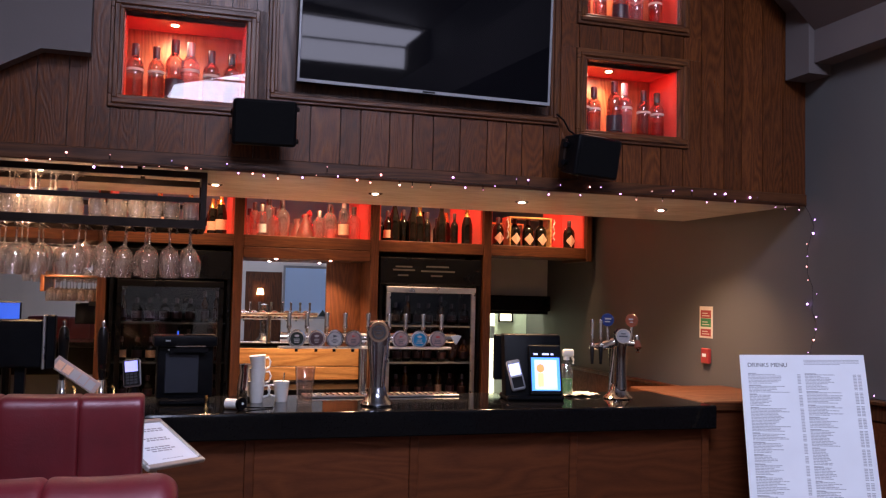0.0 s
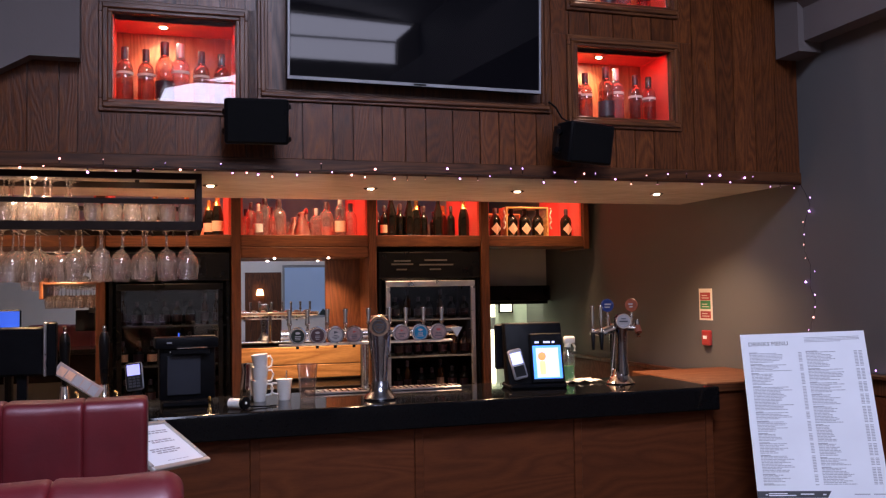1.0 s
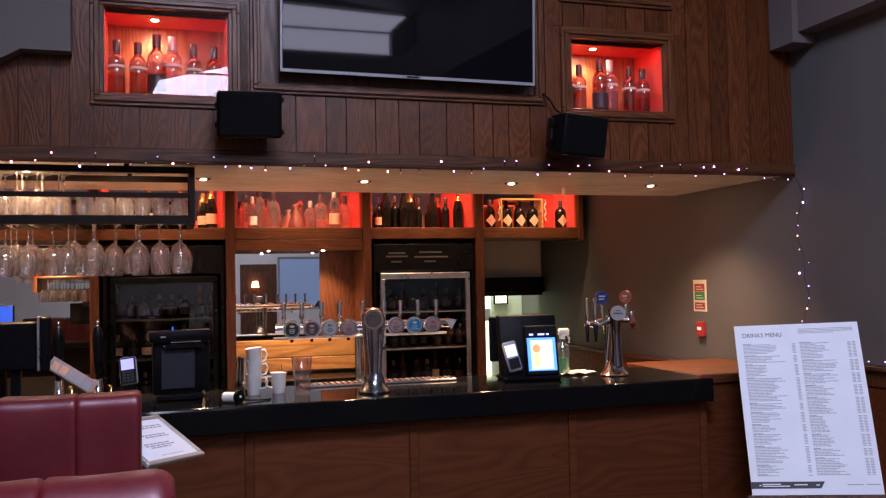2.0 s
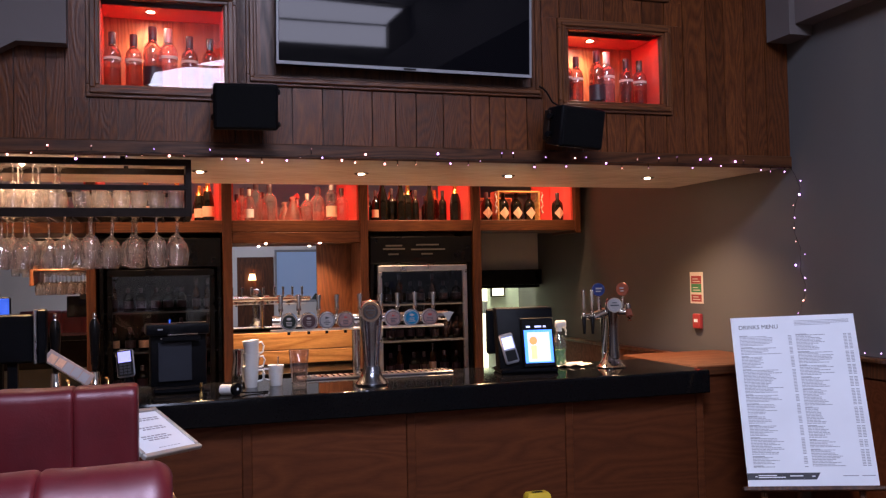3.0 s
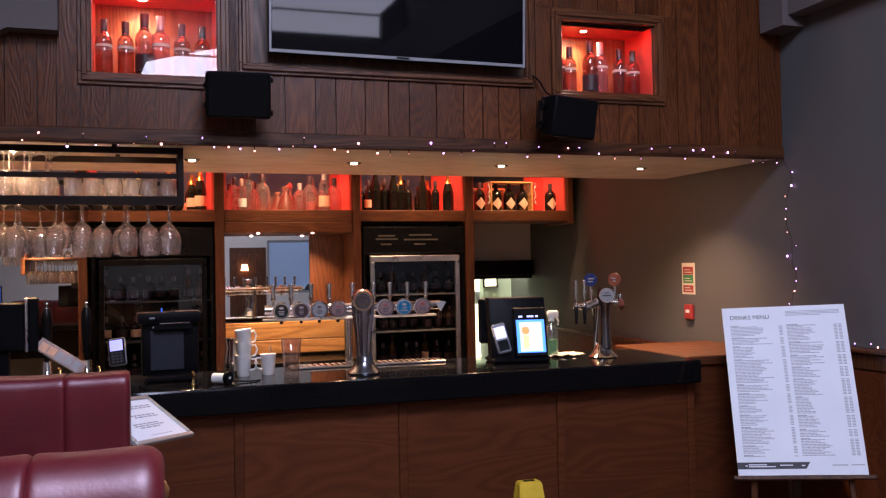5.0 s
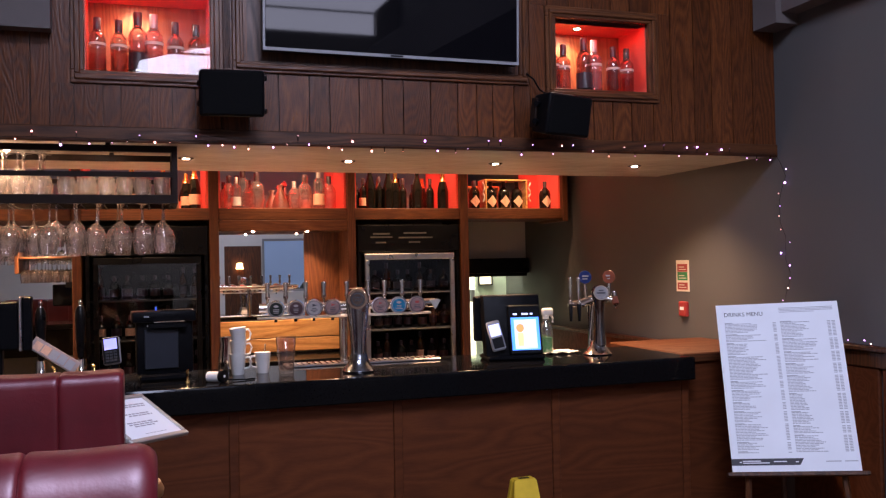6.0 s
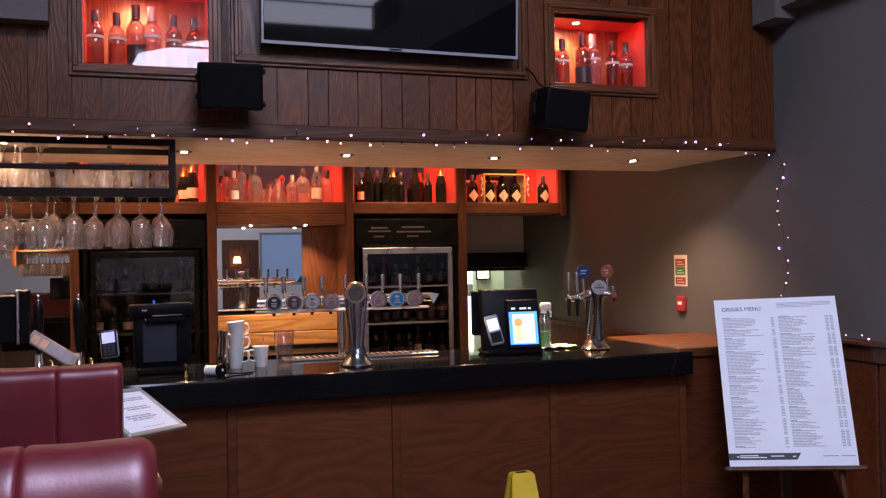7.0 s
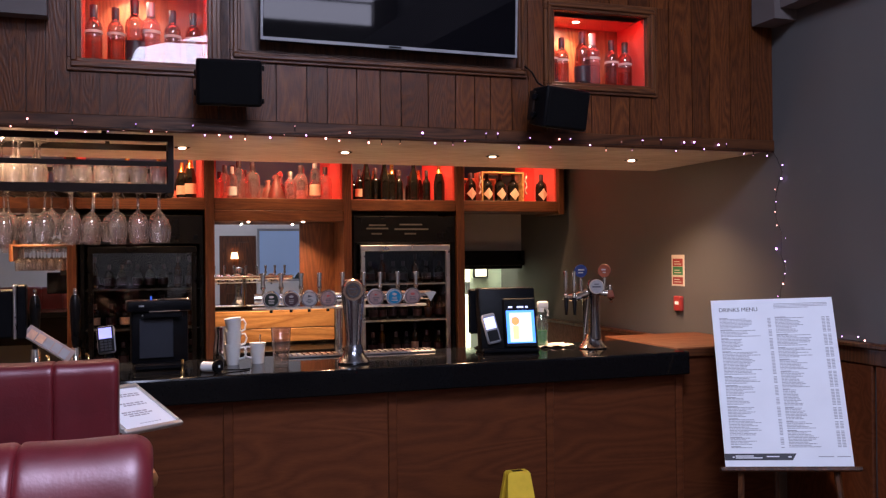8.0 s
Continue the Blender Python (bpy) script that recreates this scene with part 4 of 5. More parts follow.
for a, b in bays:
    # red strip over each shelf bay; unseen warm spot added to light bottle fronts
    area_lamp("shelf_strip", look(((a + b) / 2, BY + 0.28, 2.68), ((a + b) / 2, BY + 0.28, 0)), b - a - 0.1, 0.05, 5.5 * (b - a), RED, 115)
    spot_lamp("shelf_front_fill", look(((a + b) / 2, BY - 0.30, 2.735), ((a + b) / 2, BY + 0.18, 2.12)), 68, WARM, 80, 0.8)
# small lamps under the mirror box; the two west ones are added, without fittings
for x in (-1.1, -0.72, 0.70, 1.10):
    y = BY + (0.10 if x > 0 else 0.02)
    spot_lamp("mirror_lamp", look((x, y, 1.855), (x - 0.06, y + 0.16, 0.95)), 46, WARM, 110, 0.8)
area_lamp("kitchen_lamp", look((2.95, 7.75, 2.72), (2.95, 7.75, 0)), 0.4, 0.3, 40, (0.93, 1.0, 0.72))
lamp = thing("wall_lamp", (1.60, YB + 0.002, 1.53), "small wall lamp with a glowing fabric shade", "lamp")
part("plate", lathe([(0, 0), (0.05, 0), (0.045, 0.015), (0, 0.018)], 16, m=pose(0, 0, 0, -90, 0, 0)), M["brass"], lamp)
part("arm", tube([(0, 0.015, 0), (0, 0.10, 0.0), (0, 0.12, 0.05)], 0.008), M["brass"], lamp)
part("shade", lathe([(0.075, 0.05), (0.050, 0.17)], 20, m=Matrix.Translation((0, 0.12, 0))), M["shade"], lamp, "lit cream shade")


# ---- niches ----
def niche(x0, x1, z0, z1):
    n = thing("display_niche", (x0, 4.0, z0), "red-painted lit display niche behind glass in an oak frame", "display niche", "display niches")
    w, h, dp = x1 - x0, z1 - z0, 0.30
    part("floor", box(0, w, 0.02, dp, -0.014, 0.0), M["red"], n)
    part("roof", box(0, w, 0.02, dp, h, h + 0.014), M["red"], n)
    part("side", box(-0.014, 0, 0.102, dp, -0.014, h + 0.014), M["red"], n)
    part("side", box(w, w + 0.014, 0.102, dp, -0.014, h + 0.014), M["red"], n)
    part("lining", box(0.0, 0.004, 0.02, 0.102, 0, h), M["red"], n)
    part("lining", box(w - 0.004, w, 0.02, 0.102, 0, h), M["red"], n)
    part("back", box(0, w, dp, dp + 0.012, 0, h), M["niche_back"], n, "red-stained oak back board")
    moulding(n, 0, w, 0, h, 0.055, 0.026)
    pane = part("glass_pane", box(0.0, w, 0.004, 0.008, 0, h), M["pane"], n, "thin clear glass front")
    pane.visible_shadow = False
    part("lamp_rim", lathe([(0.016, -0.001), (0.026, -0.004), (0.028, 0)], 16, m=Matrix.Translation((w * 0.40, 0.17, h))), M["chrome"], n)
    part("lamp_lens", lathe([(0, -0.002), (0.016, -0.002)], 14, m=Matrix.Translation((w * 0.40, 0.17, h))), M["lens"], n)
    spot_lamp("niche_lamp", look((x0 + w * 0.40, 4.19, z1 - 0.012), (x0 + w * 0.36, 4.30, z1 - 0.20)), 11, WARM, 92, 0.9, 0.015)
    area_lamp("niche_strip", look((x0 + w / 2, 4.045, z1 - 0.006), (x0 + w / 2, 4.26, z0)), w - 0.06, 0.02, 0.8, RED)


for q in NICHES:
    niche(*q)

# ---- bottles and glasses ----
SPIRIT = [(0, 0), (0.034, 0), (0.037, 0.004), (0.037, 0.165), (0.034, 0.182), (0.020, 0.200), (0.0145, 0.212), (0.0135, 0.25), (0.0155, 0.252), (0.0155, 0.258), (0, 0.258)]
SQUAT = [(0, 0), (0.042, 0), (0.045, 0.005), (0.046, 0.12), (0.040, 0.145), (0.018, 0.170), (0.014, 0.18), (0.014, 0.215), (0, 0.217)]
CHAMP = [(0, 0.004), (0.034, 0), (0.044, 0.006), (0.0445, 0.13), (0.042, 0.16), (0.033, 0.20), (0.022, 0.235), (0.0155, 0.262), (0.014, 0.30), (0, 0.302)]
WINE = [(0, 0.004), (0.034, 0), (0.037, 0.005), (0.0375, 0.17), (0.034, 0.192), (0.018, 0.215), (0.0145, 0.225), (0.0138, 0.29), (0, 0.292)]
DECANTER = [(0, 0), (0.062, 0), (0.066, 0.006), (0.060, 0.04), (0.034, 0.115), (0.016, 0.150), (0.015, 0.162), (0.022, 0.178), (0.022, 0.184), (0, 0.185)]


def bottle(m, profile, glass, label_mat, top_mat, label, scale=1.0, diamond=False):
    b = thing("bottle", m @ Matrix.Scale(scale, 4), label, "bottle", "display bottles")
    part("body", lathe(profile, 18), glass, b, smooth=50)
    r = max(p[0] for p in profile) + 0.0006
    top = profile[-1][1]
    if diamond:
        bm = bmesh.new()
        cs = [(0, 0.012), (0.040, 0.06), (0, 0.108), (-0.040, 0.06)]
        vs = [bm.verts.new((x, -r - 0.0015 + abs(x) * 0.35, z)) for x, z in cs]
        vs += [bm.verts.new((x, -r + 0.003 + abs(x) * 0.35, z)) for x, z in cs]
        bm.faces.new(vs[:4])
        bm.faces.new(vs[:3:-1])
        for i in range(4):
            bm.faces.new((vs[i], vs[(i + 1) % 4], vs[4 + (i + 1) % 4], vs[4 + i]))
        part("label", bm, label_mat, b, "diamond-shaped label")
    elif label_mat is M["china"] and scale != 0.9:
        part("label", lathe([(r, 0.138), (r, 0.150)], 18), M["label"], b, "pale shoulder label", smooth=50)
    elif label_mat:
        z0, z1 = (0.03, 0.10) if top < 0.27 else (0.035, 0.11)
        part("label", lathe([(r, z0), (r, z1)], 18), label_mat, b, "printed paper label", smooth=50)
    if top_mat:
        if profile is CHAMP:
            part("foil", lathe([(0.0268, 0.222), (0.0185, 0.252), (0.0165, 0.263), (0.016, 0.297), (0.017, 0.300), (0.016, 0.306), (0, 0.308)], 16), top_mat, b, "foil round the neck", smooth=50)
        else:
            part("cap", lathe([(0.0165, top - 0.052), (0.0168, top + 0.003), (0.015, top + 0.006), (0, top + 0.006)], 16), top_mat, b, "screw cap", smooth=50)
    return b


NF = 0.001
clear_label = "clear spirit bottle with a dark cap in the red niche"
looks = [("nicheglass", "china", "cap"), ("nicheglass", "china", "cap"), ("nicheglass", "cap", "cap"), ("glowpinkglass", "china", "silver"), ("nicheglass", "china", "cap"), ("nicheglass", "china", "darkbadge")]
for xs_, z0 in (((-0.218, -0.128, -0.047, 0.020, 0.113, 0.204), NICHES[0][2]), ((1.990, 2.062, 2.172, 2.241, 2.345, 2.437), NICHES[1][2]), ((1.985, 2.09, 2.20, 2.30, 2.41), NICHES[2][2])):
    for i, x in enumerate(xs_):
        g, lb, tp = looks[i]
        sc = 1.13 if i in (2, 3) else 1.0
        b = bottle(pose(x, 4.135 + 0.02 * (i % 2), z0 + NF, 0, 0, 25 * i), SPIRIT, M[g], M[lb], M[tp], clear_label, sc)
        part("neck_sleeve", lathe([(0.0152, 0.204), (0.0146, 0.214)], 16), M["silver"] if i % 2 else M["cap"], b, "band round the neck", smooth=50)
        part("liquid", lathe([(0, 0.006), (0.033, 0.006), (0.0345, 0.010), (0.0345, 0.10 + 0.012 * (i * 7 % 5)), (0, 0.10 + 0.012 * (i * 7 % 5))], 16), M["rosewater"], b, "pale tinted spirit", smooth=50)
SY, SZ = BY + 0.17, ZT + 0.001
for x, p, g, lb, tp, sc in [(0.539, SPIRIT, "glowpinkglass", None, "cap", 0.95), (0.588, SPIRIT, "glass", "china", "silver", 0.9), (0.641, SPIRIT, "glass", None, "cap", 1.15), (0.737, SQUAT, "glowpinkglass", None, "cap", 1.22),
                            (1.020, SQUAT, "glowpinkglass", None, "silver", 0.95), (1.097, SQUAT, "glowpinkglass", None, "cap", 1.18), (1.201, SPIRIT, "glass", "orangelabel", "silver", 1.15), (1.288, SQUAT, "glowpinkglass", None, "cap", 1.15)]:
    bottle(pose(x, SY + 0.03 * math.sin(x * 40), SZ), p, M[g], M[lb] if lb else None, M[tp], "clear spirit bottle, some tinted pink for the red shelf light", sc)
for x, sc in ((0.862, 0.80), (0.913, 1.0)):
    bottle(pose(x, SY + 0.05 * (x < 0.9), SZ), DECANTER, M["frosted"], None, None, "cone-shaped frosted peach glass decanter", sc)
for x, p, tp, sc in [(1.500, WINE, "cap", 0.62), (1.545, WINE, "cap", 0.80), (1.600, CHAMP, "darkglass", 1.03), (1.680, WINE, "cap", 0.86), (1.745, CHAMP, "darkglass", 1.0), (1.803, CHAMP, "foil", 0.93), (1.872, WINE, "cap", 0.82), (1.979, CHAMP, "darkglass", 0.98), (2.096, WINE, "cap", 0.82), (2.191, CHAMP, "foil", 0.98),
                     (0.237, CHAMP, "foil", 0.86), (0.296, CHAMP, "foil", 1.0), (-0.134, CHAMP, "foil", 1.0), (0.079, CHAMP, "foil", 1.0)]:
    bottle(pose(x, SY + 0.02 * math.sin(x * 31), SZ), p, M["darkglass"], M["orangelabel"] if p is WINE and int(x * 1000) % 2 or x < 1 else None, M[tp], "dark green wine or champagne bottle on the shelf", sc)
for x in (2.445, 2.588, 2.702, 2.815, 3.066):
    bottle(pose(x, SY - 0.04, SZ), SQUAT, M["darkglass"], M["orangelabel"], M["cap"], "squat dark bottle with a diamond label", 1.02, True)
crate = thing("wooden_crate", (2.514, SY - 0.12, ZT), "open pale wooden bottle crate with rope handles", "crate")
for a, b, c, d in [(0, 0.012, 0, 0.235), (0.351, 0.363, 0, 0.235)]:
    part("end_board", box(a, b, 0, 0.17, c, d, 0.002), M["golden"], crate)
part("top_board", box(0.012, 0.351, 0, 0.17, 0.223, 0.235, 0.002), M["golden"], crate)
part("base_board", box(0.012, 0.351, 0, 0.17, 0, 0.0008), M["golden"], crate)
for s, x in ((-1, -0.004), (1, 0.367)):
    pts = [(x + s * (0.012 + 0.008 * math.sin(k * 1.7)), -0.004, 0.225 - k * 0.021) for k in range(9)]
    part("rope_handle", tube(pts, 0.0065, 6), M["cream"], crate, "pale twisted rope", smooth=60)
fl = thing("paper_flower", (0.955, SY + 0.12, ZT), "small red paper rosette on a stem", "ornament")
part("stem", tube([(0, 0, 0), (0, 0, 0.20)], 0.002, 6), M["cap"], fl)
bm = None
for k in range(14):
    a = k * 2.4
    bm = lathe([(0, -0.012), (0.012, 0), (0, 0.012)], 7, bm=bm, m=Matrix.Translation((0.018 * math.cos(a) * (k % 3) / 2, 0.012 * math.sin(k), 0.20 + 0.018 * math.sin(a) * (k % 3) / 2)))
part("petals", bm, M["signred"], fl, smooth=60)

# fridge stock, mostly with dark labels to stand for the dim interior
stock = random.Random(9)
for fx, fw in ((1.462, 0.81), (-0.440, 0.816)):
    for z in (0.842, 1.112, 1.392):
        for k in range(8):
            m = pose(fx + 0.09 + k * (fw - 0.18) / 7 + stock.uniform(-0.01, 0.01), BY + 0.14 + 0.1 * stock.random(), z + 0.001)
            kind = stock.choice((0, 0, 1))
            bottle(m, WINE if kind else SQUAT, M["amberglass"] if kind else M["darkglass"], M["orangelabel"] if stock.random() < 0.08 else M["cap"], M["cap"], "chilled bottle standing in the dark fridge", 0.75)

# wine glasses: one built, the rest copied
WG = [(0, 0.0), (0.034, 0.0), (0.034, 0.0018), (0.010, 0.006), (0.0042, 0.015), (0.0038, 0.085), (0.010, 0.094), (0.030, 0.112), (0.0385, 0.140), (0.0375, 0.165), (0.0305, 0.205),
      (0.0295, 0.205), (0.0365, 0.165), (0.0373, 0.140), (0.029, 0.114), (0.009, 0.097), (0, 0.0955)]


def wine_glass(m, scale=1.0):
    g = thing("wine_glass", m @ Matrix.Scale(scale, 4), "clear stemmed wine glass hung upside down from the rack", "wine glass", "rack glasses")
    part("glass", lathe(WG, 20), M["stemware"], g, smooth=50)
    return g


proto = wine_glass(pose(0.048, 4.14, 1.914, 180, 0, 0), 1.16)
rows = [-0.045, -0.136, -0.227, -0.324, -0.410, -0.495, -0.576, -0.66, -0.75, -0.84, -0.93, -1.02, -1.11, -1.20, -1.29, -1.38]
jig = random.Random(3)
for i, x in enumerate([0.047] + rows):
    for j, y in enumerate((4.14, 4.25, 4.37)):
        if (i, j) != (0, 0) and jig.random() < 0.9:
            g = copy_thing(proto, pose(x + jig.uniform(-0.008, 0.008), y + jig.uniform(-0.015, 0.015), 1.914, 180 + jig.uniform(-4, 4), jig.uniform(-4, 4), 0))
            k = jig.choice((0.86, 0.95, 1.0, 1.0, 1.03))
            g.scale = (g.scale[0] * min(1.0, k + 0.05), g.scale[1] * min(1.0, k + 0.05), g.scale[2] * k)
shelf_proto = thing("wine_glass", pose(0.03, 4.17, 2.140, 180, 0, 0), "clear stemmed glass standing on its rim in the rack", "wine glass", "shelved glasses")
part("glass", lathe([(r, z) for r, z in WG], 20), M["stemware"], shelf_proto, smooth=50)
for i in range(11):
    for y in (4.17, 4.28, 4.39):
        if i or y > 4.2:
            copy_thing(shelf_proto, pose(-0.46 - i * 0.083 + jig.uniform(-0.006, 0.006), y + jig.uniform(-0.012, 0.012), 2.140, 180, 0, 0))
shelf_proto.matrix_basis = pose(-0.46, 4.17, 2.140, 180, 0, 0)
short = thing("tumbler", pose(0.045, 4.16, 1.9352), "short clear tumbler standing in the iron rack", "tumbler", "rack tumblers")
part("glass", lathe([(0, 0.001), (0.026, 0), (0.030, 0.004), (0.036, 0.045), (0.035, 0.082), (0.0338, 0.082), (0.0345, 0.045), (0.028, 0.010), (0, 0.008)], 16), M["stemware"], short, smooth=50)
for i in range(6):
    for j, y in enumerate((4.16, 4.245, 4.33, 4.41)):
        if i or j:
            copy_thing(short, pose(0.045 - i * 0.080 + jig.uniform(-0.006, 0.006), y + jig.uniform(-0.008, 0.008), 1.9352, 0, 0, 40 * i))

# glasses hung under a small oak shelf against the far mirror
hang = thing("glass_shelf", (-0.70, 6.53, 1.69), "short oak shelf with stemware hung under it", "shelf")
part("board", box(-0.16, 0.175, 0, 0.27, 0, 0.014, 0.003), M["stile"], hang)
part("bracket", box(-0.185, -0.162, -0.01, 0.27, -0.10, 0.08, 0.004), M["cabinet"], hang, "oak end bracket")
for i in range(5):
    for y in (6.58, 6.70):
        copy_thing(proto, pose(-0.835 + i * 0.068 + jig.uniform(-0.008, 0.008), y, 1.689, 180, 0, 30 * i)).scale = (0.72, 0.72, 0.80)

# ---- fairy lights ----
fairy = thing("fairy_lights", (0, 3.984, ZS), "string of small pink-white fairy lights along the panelling edge", "fairy lights")
fr = random.Random(11)
pts, x = [], -0.62
while x < 3.235:
    up = fr.random() < 0.32
    pts.append((x, -0.004, fr.uniform(0.012, 0.034) if up else fr.uniform(-0.034, -0.006)))
    x += fr.choice((0.05, 0.062, 0.062, 0.09, 0.11))
wall_run = [(3.252, 3.909, 2.071), (3.252, 3.921, 1.999), (3.252, 3.972, 1.945), (3.252, 3.966, 1.877), (3.252, 3.973, 1.822), (3.252, 3.962, 1.748), (3.252, 3.894, 1.675), (3.252, 3.967, 1.619),
            (3.252, 3.899, 1.551), (3.252, 3.901, 1.485), (3.252, 3.917, 1.43), (3.252, 3.96, 1.361), (3.252, 3.93, 1.27), (3.235, 3.88, 1.185), (3.235, 3.72, 1.178), (3.235, 3.60, 1.176), (3.235, 3.477, 1.184), (3.235, 3.374, 1.190), (3.235, 3.333, 1.176)]
ball = bpy.data.meshes.new("bulb")
bm = lathe([(0, -0.0055), (0.0038, -0.004), (0.0052, 0), (0.0042, 0.004), (0, 0.0065)], 8)
bm.to_mesh(ball)
bm.free()
ball.materials.append(M["fairy"])
ballw = ball.copy()
ballw.materials[0] = M["fairywarm"]
line = [(p[0], p[1] + 0.001, 0.002 if p[2] > 0 else -0.001) for p in pts]
part("wire", tube(line + [(3.24, -0.004, 0)], 0.0011, 5), M["black"], fairy)
run = [(p[0], p[1] - 3.984, p[2] - ZS) for p in wall_run]
mid = [(3.254, 0.5 * (a[1] + b[1]) , 0.5 * (a[2] + b[2])) for a, b in zip(run[:13], run[1:14])]
part("wire", tube([(3.24, -0.004, 0), (3.254, -0.03, -0.05)] + mid + [(3.238, -0.2, 1.170 - ZS), (3.238, -0.70, 1.168 - ZS)], 0.0011, 5), M["black"], fairy)
for p in pts + run:
    b = new("bulb", ballw if p[0] < 1.0 and fr.random() < 0.5 or fr.random() < 0.25 else ball)
    b.parent = fairy
    b.location = p
    s = fr.choice((0.35, 0.45, 0.55, 0.7, 0.9))
    b.scale = (s, s, s)
    if p in pts:
        part("socket", tube([(p[0], p[1], p[2] * 0.25), p], 0.0022, 5), M["black"], fairy)

# ---- on the bar ----
def fountain(m):
    f = thing("beer_font", m, "tall chrome beer font with a round badge", "beer font", "beer fonts")
    part("foot", lathe([(0.0, 0), (0.092, 0), (0.095, 0.008), (0.086, 0.02), (0.066, 0.036), (0.054, 0.060), (0.048, 0.085), (0, 0.085)], 28), M["darksteel"], f, smooth=45)
    bm = lathe([(0.046, 0.06), (0.043, 0.10), (0.047, 0.17), (0.058, 0.25), (0.066, 0.31), (0.066, 0.345), (0.050, 0.39), (0, 0.40)], 28)
    for v in bm.verts:
        v.co.y *= 0.75
    part("column", bm, M["darksteel"], f, smooth=45)
    for x in (-0.03, 0.03):
        part("flute", tube([(x * 0.8, -0.037, 0.09), (x, -0.040, 0.17), (x * 1.3, -0.050, 0.28)], 0.006, 8), M["chrome"], f, smooth=60)
    face = lathe([(0.0, 0), (0.062, 0), (0.078, 0.006), (0.080, 0.016), (0.074, 0.03), (0, 0.032)], 28, m=pose(0, -0.036, 0.348, 100, 0, 0) @ Matrix.Diagonal((0.76, 0.64, 1, 1)))
    part("badge_rim", face, M["chrome"], f, smooth=45)
    part("badge", lathe([(0, 0), (0.058, 0), (0.056, 0.002), (0, 0.002)], 24, m=pose(0, -0.0685, 0.3424, 100, 0, 0) @ Matrix.Diagonal((0.76, 0.64, 1, 1))), M["darksteel"], f, "grey round badge")
    part("badge_ring", lathe([(0.040, 0), (0.045, 0.002), (0.050, 0)], 24, m=pose(0, -0.0705, 0.3421, 100, 0, 0) @ Matrix.Diagonal((0.76, 0.64, 1, 1))), M["inkdark"], f)
    for z, w in ((0.006, 0.044), (-0.008, 0.030)):
        part("badge_bar", box(-w / 2, w / 2, -0.0018, -0.0002, z, z + 0.006, m=pose(0, -0.0706, 0.3421, 10, 0, 0)), M["inkdark"], f)
    return f


fountain(pose(0.915, 4.06, ZC, 0, 0, -12) @ Matrix.Diagonal((0.82, 0.82, 1, 1)))

tbar = thing("tap_rail", (0, 4.45, ZC), "chrome tap rail with a row of round badges", "beer taps")
part("rail", tube([(0.50, 0, 0.295), (1.42, 0, 0.295)], 0.024, 14), M["chrome"], tbar, smooth=50)
for x in (0.93,):
    part("post", tube([(x, 0.02, 0), (x, 0.02, 0.28)], 0.022, 12), M["chrome"], tbar, smooth=50)
    part("post_foot", lathe([(0, 0), (0.045, 0), (0.045, 0.006), (0.024, 0.014)], 16, m=Matrix.Translation((x, 0.02, 0))), M["chrome"], tbar, smooth=40)
part("drip_ledge", box(0.49, 1.385, -0.05, 0.0, 0.240, 0.252, 0.003), M["steel"], tbar, "thin steel ledge under the taps")
badge_x = [0.579, 0.678, 0.769, 0.864, 0.987, 1.112, 1.212, 1.310]
for x, key in zip(badge_x, ("darkbadge", "cap", "paleb", "rose", "paleb", "rose", "blue", "rose")):
    bd = part("badge_rim", lathe([(0, 0), (0.040, 0), (0.046, 0.004), (0.046, 0.012), (0, 0.014)], 22, m=pose(x, -0.03, 0.290, 90, 0, 0)), M["chrome"], tbar, smooth=45)
    part("badge", lathe([(0, 0), (0.040, 0), (0, 0.001)], 22, m=pose(x, -0.0445, 0.290, 90, 0, 0)), M[key], bd, "round enamel badge")
    br = random.Random(int(x * 1000))
    for k in range(3):
        w = br.uniform(0.015, 0.045)
        part("badge_bar", box(x - w / 2, x + w / 2, -0.0462, -0.0450, 0.270 + k * 0.008, 0.2735 + k * 0.008), M["paleb"] if key in ("darkbadge", "cap", "blue") else M["inkdark"], bd)
    part("badge_ring", lathe([(0.034, 0), (0.0355, 0.0012), (0.0372, 0)], 22, m=pose(x, -0.0456, 0.290, 90, 0, 0)), M["paleb"] if key in ("darkbadge", "cap", "blue") else M["inkdark"], bd)
    part("badge_device", lathe([(0, 0), (br.uniform(0.008, 0.013), 0), (0, 0.001)], br.choice((3, 4, 6, 12)), m=pose(x, -0.0456, 0.304, 90, 0, 0) @ Matrix.Diagonal((1.5, 0.8, 1, 1))), M["paleb"] if key in ("darkbadge", "cap", "blue") else M["signred"] if key == "rose" else M["inkdark"], bd)
    part("spout", tube([(x, -0.01, 0.28), (x, -0.035, 0.265), (x, -0.036, 0.225)], 0.008, 8), M["black"], tbar, smooth=60)
part("shield_badge", prism([(1.385, 0.31), (1.425, 0.315), (1.445, 0.31), (1.415, 0.262)], -0.03, -0.02), M["silver"], tbar, "shield-shaped badge")
for x in (0.545, 0.635, 0.736, 0.829, 0.949, 1.060, 1.148, 1.243, 1.343):
    lv = part("lever", lathe([(0.006, 0.31), (0.007, 0.335), (0.013, 0.345), (0.011, 0.36), (0.009, 0.375), (0.0135, 0.415), (0.0125, 0.42), (0, 0.422)], 12, m=Matrix.Translation((x, 0.005, 0))), M["chrome"], tbar, smooth=50)

font2 = thing("beer_font", pose(2.247, 4.20, ZC, 0, 0, -25), "slim chrome beer font with side taps and badges", "beer font", "beer fonts")
